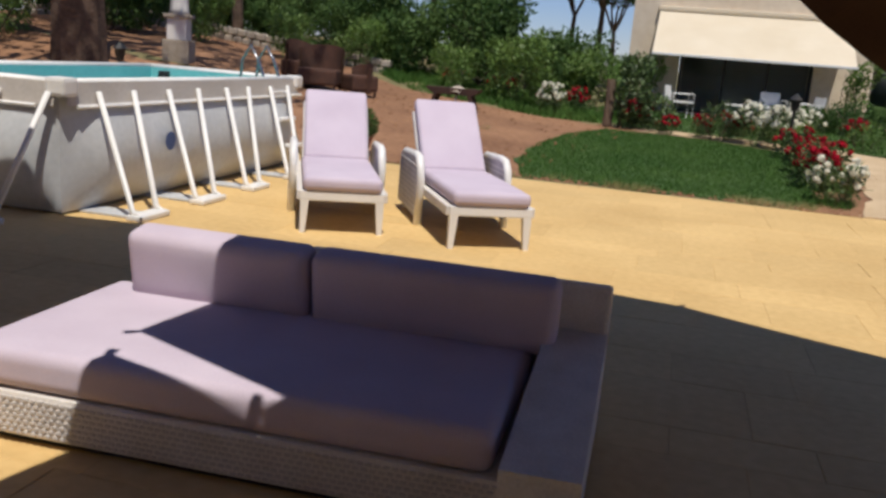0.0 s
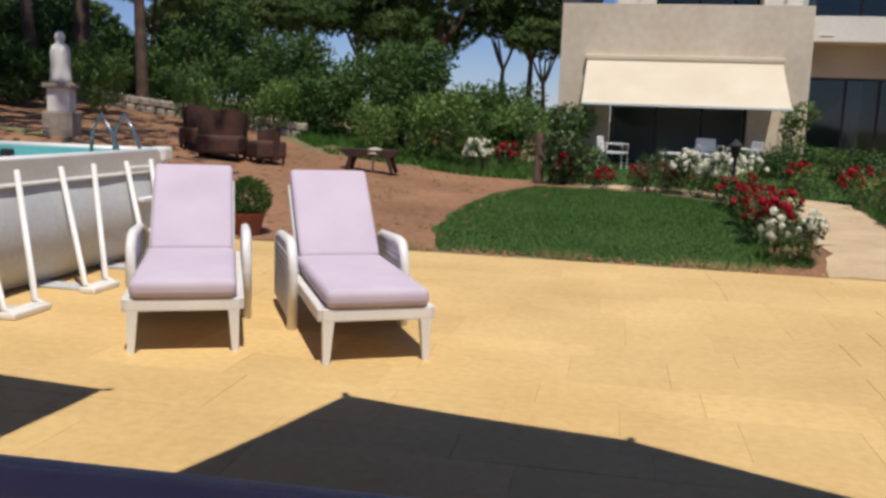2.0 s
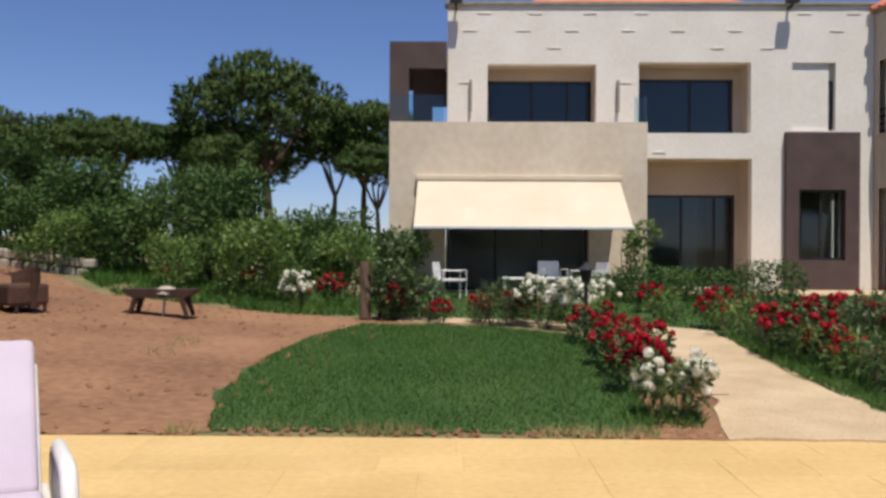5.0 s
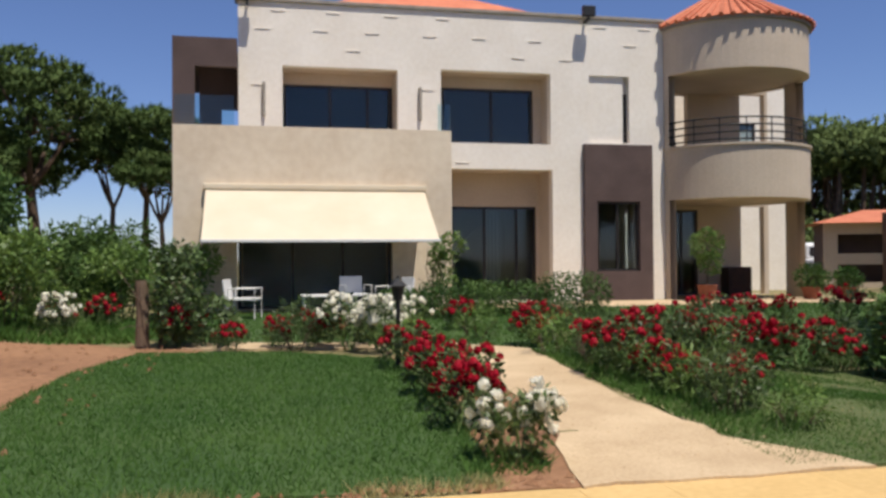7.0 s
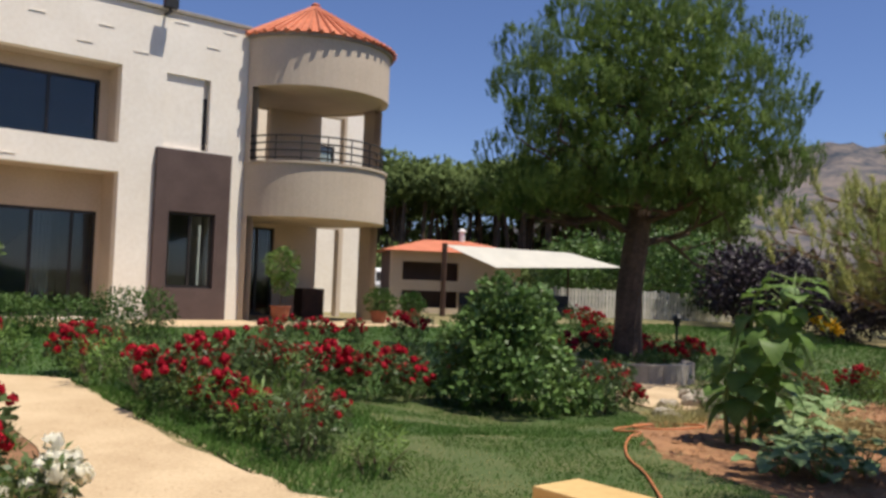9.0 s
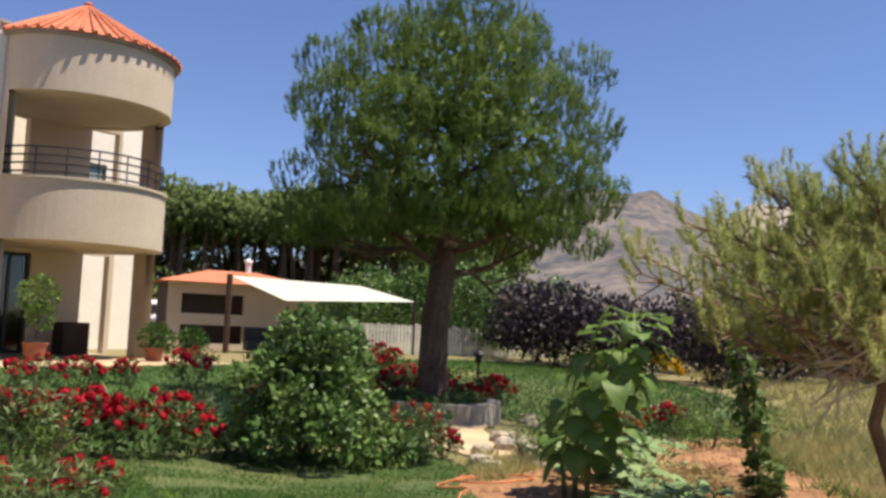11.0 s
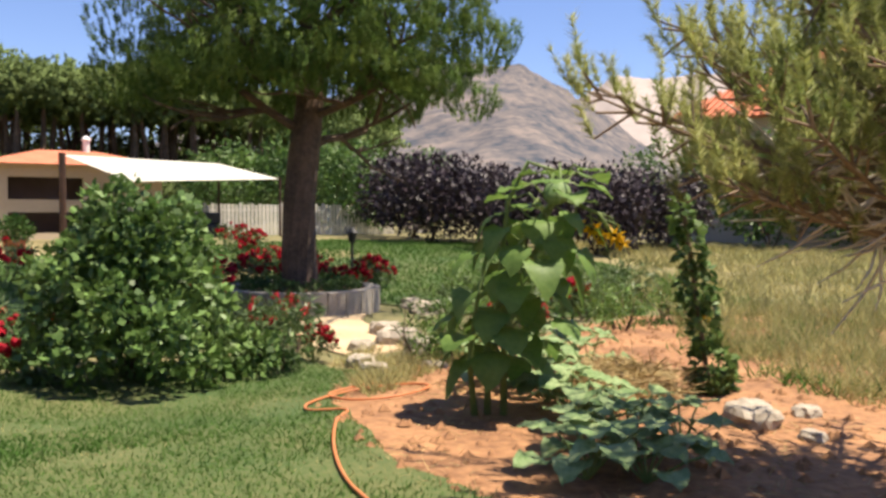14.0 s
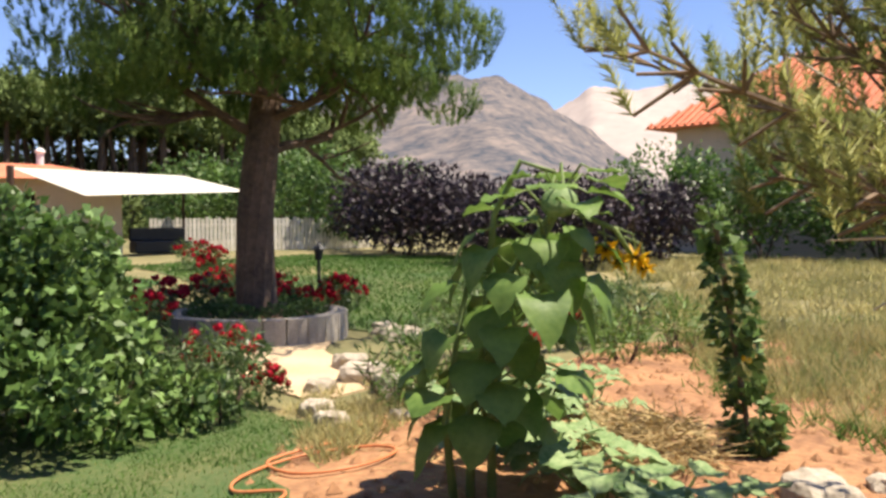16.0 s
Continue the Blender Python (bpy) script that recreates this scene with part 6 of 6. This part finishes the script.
# ---- seats under the awning ----
def garden_chair(m):
    ob = thing("garden_chair", "white metal garden chair on the lawn", "chair", m, group="awning seats")
    part("seat", Geo().rbox(-0.26, -0.28, 0.38, 0.26, 0.28, 0.43, 0.015), M_WHITE, ob)
    part("backrest", Geo().rbox(-0.26, 0.24, 0.43, 0.26, 0.28, 0.85, 0.015, m=pose(0, 0.02, 0, -8)), M_WHITE, ob)
    for sx in (-1, 1):
        part("armrest", Geo().tube([(sx * 0.28, -0.26, 0.0), (sx * 0.28, -0.26, 0.62), (sx * 0.28, 0.28, 0.62), (sx * 0.28, 0.32, 0.0)], 0.018, 6), M_WHITE, ob)
    return ob


c1 = garden_chair(stand(0.05, 24.1, 75))
copy_thing(c1, stand(3.1, 24.2, -70))
copy_thing(c1, stand(2.4, 24.9, 10))
tb = thing("garden_table", "low white metal garden table", "table", stand(1.55, 24.2))
part("tabletop", Geo().rbox(-0.38, -0.38, 0.42, 0.38, 0.38, 0.46, 0.015), M_WHITE, tb)
for sx in (-1, 1):
    for sy in (-1, 1):
        part("leg", Geo().tube([(sx * 0.32, sy * 0.32, 0), (sx * 0.32, sy * 0.32, 0.42)], 0.02, 6), M_WHITE, tb)

# ---- outdoor kitchen, sail, fence, car ----
kt = thing("outdoor_kitchen", "beige rendered garden pavilion with dark openings and clay roof", "pavilion", stand(20.2, 34.2, -28))
part("wall", wall_with_holes(Geo(), 0.45, 5.6, -0.2, 2.35, 0, 0.25, [(0.9, 3.1, 1.25, 1.95), (0.9, 3.1, 0.2, 0.85)]), M_RENDER, kt)
# the last box is a dark board standing in for shade inside the openings
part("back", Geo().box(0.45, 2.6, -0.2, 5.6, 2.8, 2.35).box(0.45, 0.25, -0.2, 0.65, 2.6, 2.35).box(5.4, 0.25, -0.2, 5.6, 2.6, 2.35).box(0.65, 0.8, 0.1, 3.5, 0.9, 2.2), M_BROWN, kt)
part("roof", Geo().add([(0.0, -0.5, 2.35), (6.1, -0.5, 2.35), (6.1, 3.3, 2.35), (0.0, 3.3, 2.35), (2.0, 1.4, 2.88), (3.8, 1.4, 2.88)], [(0, 1, 5, 4), (1, 2, 5), (2, 3, 4, 5), (3, 0, 4), (3, 2, 1, 0)]), M_ROOF, kt)
part("chimney", Geo().lathe([(0.11, 2.7), (0.11, 3.22), (0.16, 3.24), (0.16, 3.30), (0.06, 3.38), (0.01, 3.40)], 12, (3.5, 1.4, 0)), M_WHITE, kt, "white round flue")
gar = thing("garage", "low garage with an orange clay tile roof", "garage", stand(17.5, 46, -10))
part("wall", wall_with_holes(Geo(), -3, 8, -0.2, 2.4, 0, 0.3, [(-1.5, 2.5, -0.2, 1.9), (3.2, 7.2, -0.2, 1.9)]).box(-3, 0.3, -0.2, -2.7, 6, 2.4).box(7.7, 0.3, -0.2, 8, 6, 2.4).box(-3, 6, -0.2, 8, 6.3, 2.4), M_RENDER, gar)
part("roof", Geo().add([(-3.5, -0.8, 2.4), (8.5, -0.8, 2.4), (8.5, 7, 2.4), (-3.5, 7, 2.4), (-0.5, 3, 3.9), (5.5, 3, 3.9)], [(0, 1, 5, 4), (1, 2, 5), (2, 3, 4, 5), (3, 0, 4), (3, 2, 1, 0)]), M_ROOF, gar)
sail = thing("shade_sail", "white fabric shade sail stretched from dark posts", "shade sail")
SC = [Vector(q) for q in ((20.66, 30.9, 2.95), (27.7, 31.4, 3.03), (28.93, 29.6, 2.49), (21.9, 29.5, 2.2))]
part("fabric", Geo().sheet(lambda u, v: SC[0].lerp(SC[1], u).lerp(SC[3].lerp(SC[2], u), v) - Vector((0, 0, 0.25 * math.sin(math.pi * u) * math.sin(math.pi * v))), 12, 10, 0.01), M_SAIL, sail)
for q in (SC[0], SC[1], SC[2]):
    part("post", Geo().tube([(q.x, q.y, ground_z(q.x, q.y) - 0.1), (q.x, q.y, q.z + 0.05)], 0.10 if q is SC[0] else 0.05, 8), M_RUST, sail)
for x, y, w in ((22.6, 31.0, 1.6), (26.2, 31.0, 1.8), (24.6, 32.4, 1.4)):
    so = thing("outdoor_sofa", "dark wicker outdoor sofa under a shade sail", "sofa", stand(x, y, -30), group="shade sail seats")
    part("seat", Geo().rbox(-w / 2, -0.4, 0.05, w / 2, 0.4, 0.42, 0.04), M_DARKMETAL, so)
    part("backrest", Geo().rbox(-w / 2, 0.25, 0.42, w / 2, 0.42, 0.85, 0.04), M_DARKMETAL, so)
fn = thing("board_fence", "weathered white vertical board fence", "fence")
for k in range(56):
    f = k / 55
    x, y = 27.0 + 6.5 * f, 32.2 - 4.6 * f
    h = 1.15 + 0.12 * noise.noise((k * 0.9, 0, 0))
    ob = part("board", Geo().box(-0.05, -0.015, 0, 0.06, 0.015, h), M_FENCE, fn)
    ob.matrix_basis = stand(x, y, -35)
part("rail", Geo().tube([(27, 32.25, 0.75), (33.5, 27.65, 0.75)], 0.03, 4).tube([(27, 32.25, 1.35), (33.5, 27.65, 1.35)], 0.03, 4), M_FENCE, fn)
car = thing("parked_car", "white off-road car parked by the garage", "car", stand(24.3, 39.8, -100))
part("body", Geo().rbox(-2.1, -0.9, 0.40, 2.1, 0.9, 1.05, 0.12, 3).rbox(-2.0, -0.82, 1.0, 0.9, 0.82, 1.75, 0.18, 3), M_CAR, car, smooth=True)
part("side_window", Geo().rbox(-1.8, -0.835, 1.12, 0.75, 0.835, 1.58, 0.05), M_FRAME, car)
part("rear_window", Geo().rbox(-2.02, -0.65, 1.15, 0.92, 0.65, 1.58, 0.05), M_FRAME, car)
for sx in (-1.3, 1.3):
    for sy in (-0.82, 0.82):
        wh = part("wheel", Geo().tube([(sx, sy - 0.12, 0.38), (sx, sy + 0.12, 0.38)], 0.38, 20), M_RUBBER, car)
        part("rim", Geo().tube([(sx, sy - 0.13, 0.38), (sx, sy + 0.13, 0.38)], 0.21, 14), M_STEEL, wh)

# ---- far trees ----
ups = [umbrella_pine(8.9, 4.3, "broad dark umbrella pine with a bare forked trunk", 2600, 0.24, dome=0.62, count=26), umbrella_pine(7.5, 2.9, "slender dark umbrella pine", 1300, 0.16), umbrella_pine(11.5, 4.2, "tall dark umbrella pine with bare trunk", 1800, 0.26), umbrella_pine(12.0, 6.2, "huge old pine with a thick dark trunk", 1900, 0.42, count=20), umbrella_pine(12.5, 2.6, "tall thin pine with a bare pole trunk", 650, 0.13)]
UP_AT = [(-8.3, 44.5, 0, 1.0), (-4.4, 46.5, 1, 1.0), (-24, 38, 2, 0.95), (-11.2, 14.9, 3, 1.0), (-13.7, 19.3, 4, 1.0), (-14.1, 21.5, 4, 0.95), (-13.0, 24.6, 4, 1.05), (-14.5, 42, 1, 0.78), (-19, 40, 0, 0.72), (-12, 52, 0, 0.9), (-15.5, 25.5, 2, 0.85), (-18.5, 25, 1, 1.1), (-22, 31, 2, 1.0), (-29, 30, 2, 1.1), (-27, 24, 1, 1.2), (-33, 36, 0, 1.0), (-20, 50, 0, 0.9), (-12, 43, 1, 0.85), (-22, 44, 0, 0.7), (-27, 43, 0, 0.7), (-5.8, 46, 1, 0.85), (-10.5, 49, 0, 0.85), (-33, 44, 2, 0.9), (-18, 34, 1, 0.85), (-25, 34, 2, 0.8), (-2.0, 56, 1, 1.0), (-24, 17, 2, 0.9), (-3.3, 44, 1, 0.72), (-11.2, 44, 1, 0.95), (-13.2, 46, 1, 0.92), (-15.2, 44, 1, 0.88), (-17.4, 43, 1, 0.82), (-20, 45, 1, 0.85), (-9.8, 41, 1, 0.8)]
for i, (x, y, k, s) in enumerate(UP_AT):
    if y > 33 and x < -9:
        s *= 0.8
    m = stand(x, y, rr.uniform(0, 360), s)
    if i < 5:
        ups[k].matrix_basis = m
    else:
        copy_thing(ups[k], m).scale = m.to_scale()
plum = shrub("broad dark purple-leaved shrub", M_LEAF_PLUM, round_lumps(1.9, 3.0, 12), 3600, (0.20, 0.11))
plum.matrix_basis = stand(28.6, 23.2)
for x, y, s in ((30.5, 25.0, 1.05), (31.5, 22.2, 0.95), (33.0, 19.5, 1.0), (29.5, 20.5, 0.8), (32, 16.5, 0.9), (27.0, 19.4, 0.8), (27.6, 17.2, 0.85)):
    m = stand(x, y, rr.uniform(0, 360), s)
    copy_thing(plum, m).scale = m.to_scale()
gb = shrub("tall bright green broadleaf shrub", M_LEAF_MID, round_lumps(2.2, 4.2, 12), 3600, (0.22, 0.12))
gb.matrix_basis = stand(32.5, 29.0)
for x, y, s in ((35.5, 33, 1.1), (33.5, 36, 1.0), (37, 28, 0.9), (36.5, 10, 1.15), (36, 13.6, 1.05), (38, 6.5, 1.2), (35.6, 17, 1.0), (36.5, 3.0, 1.1)):
    m = stand(x, y, rr.uniform(0, 360), s)
    copy_thing(gb, m).scale = m.to_scale()
# pine wood behind the pavilion
wood_t, wp, wd = Geo(), [], []
rw = np.random.default_rng(12)
for k in range(190):
    f, dep = rw.random(), rw.random()
    x, y = 24 + 44 * f + 16 * dep * 0.75, 76 - 42 * f + 16 * dep
    bear = math.degrees(math.atan2(x - 4, y - 9.5))
    if bear > 58:
        continue
    z = ground_z(x, y)
    h = (rw.uniform(9.6, 11.6) + 1.2 * dep) * (1 - 0.28 * min(1, max(0, bear - 44) / 14))
    wood_t.tube([(x, y, z - 0.1), (x + rw.uniform(-0.5, 0.5), y, z + h * 0.45), (x + rw.uniform(-0.5, 0.5), y, z + h * 0.8)], [0.24, 0.19, 0.12], 5)
    for j in range(7):
        a, r = rw.uniform(0, 6.28), rw.uniform(0, 2.3)
        p, d = lump_points([(x + r * math.cos(a), y + r * math.sin(a), z + h * rw.uniform(0.78, 0.93) - 0.15 * r, 1.7, 1.7, 1.0)], 60, 0.6)
        wp.append(p)
        wd.append(d + np.array([0, 0, 0.5]))
for k in range(330):
    f, back = rw.random(), k % 3 > 0
    x, y = (34 + 34 * f, 96 - 42 * f) if back else (22 + 44 * f, 70 - 42 * f)
    x, y = x + rw.uniform(-4, 4), y + rw.uniform(-4, 4)
    if math.degrees(math.atan2(x - 4, y - 9.5)) > 60:
        continue
    hz = rw.uniform(3.0, 4.6) if back else rw.uniform(1.4, 2.3)
    p, d = lump_points([(x, y, hz, 2.8, 2.8, hz)], 130 if back else 80, 0.5)
    wp.append(p)
    wd.append(d)
wood = thing("pine_wood", "far wood of dark umbrella pines", "wood", kind="stuff")
part("trunks", wood_t, M_BARK, wood)
leafy("crowns", needle_tufts(np.concatenate(wp), np.concatenate(wd), 0.25, 4, 0.50, 0.25, 1.3), np.concatenate(wd), M_NEEDLE_WOOD, wood, mix=0.75)

# ---- neighbouring house ----
nb = thing("neighbour_house", "neighbouring house with an orange clay tile roof", "house", pose(43, 12.0, -0.8, 0, 0, -20))
part("wall", Geo().box(-3.6, -7, -0.5, 7, 4.6, 5.9), M_RENDER, nb)
nr = part("roof", Geo().add([(-4.6, -8, 5.9), (8, -8, 5.9), (8, 5.5, 5.9), (-4.6, 5.5, 5.9), (1.0, -2.5, 9.2), (1.0, 1.5, 9.2)], [(0, 1, 4), (1, 2, 5, 4), (2, 3, 5), (3, 0, 4, 5), (3, 2, 1, 0)]), M_ROOF, nb)
for k in range(40):
    yk = -7.8 + 13.1 * k / 39
    t = min(1, (8 + yk) / 5.5, (5.5 - yk) / 4.0)
    part("roll_tile", Geo().tube([(-4.6, yk, 5.95), (-4.6 + 5.6 * t, yk, 5.95 + 3.3 * t)], 0.07, 5), M_ROOF, nr)
part("chimney", Geo().rbox(0.3, -2.9, 8.4, 0.9, -2.3, 9.5, 0.03), M_RENDER, nb)


# ---- mountains ----
def ridge(name, label, peak, mat, r0, r1, a0, a1, seed):
    """A range seen from the garden: a slope that rises from r0 to r1 between two bearings."""
    def at(u, v):
        a = math.radians(a0 + (a1 - a0) * u)
        r = r0 + (r1 - r0) * v
        h = peak(u) * v ** 0.9
        h += v * (1 - 0.3 * v) * 40 * noise.fractal(Vector((u * 9, v * 4, seed)), 1.0, 2.0, 5) + 8 * v * noise.noise((u * 70, v * 30, seed))
        return (r * math.sin(a), r * math.cos(a), h - 3)
    return tagged(part(name, Geo().sheet(at, 160, 40), mat, smooth=True), label, "mountain", kind="structure")


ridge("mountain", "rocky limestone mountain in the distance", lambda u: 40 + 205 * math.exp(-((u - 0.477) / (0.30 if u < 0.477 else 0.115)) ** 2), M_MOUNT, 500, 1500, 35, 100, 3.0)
ridge("backdrop_ridge", "far mountain ridge with pale haze put into its colour", lambda u: 440 * min(1, u / 0.22) - 40 * u, M_MOUNT2, 1900, 2900, 61, 115, 8.0)

# ---- paving pieces ----
for x, y, z, w, d in SLABS:
    ob = new("slab", slab_mesh(w, d)[0])
    ob.location = (x, y, z)
    ob.parent = terrace
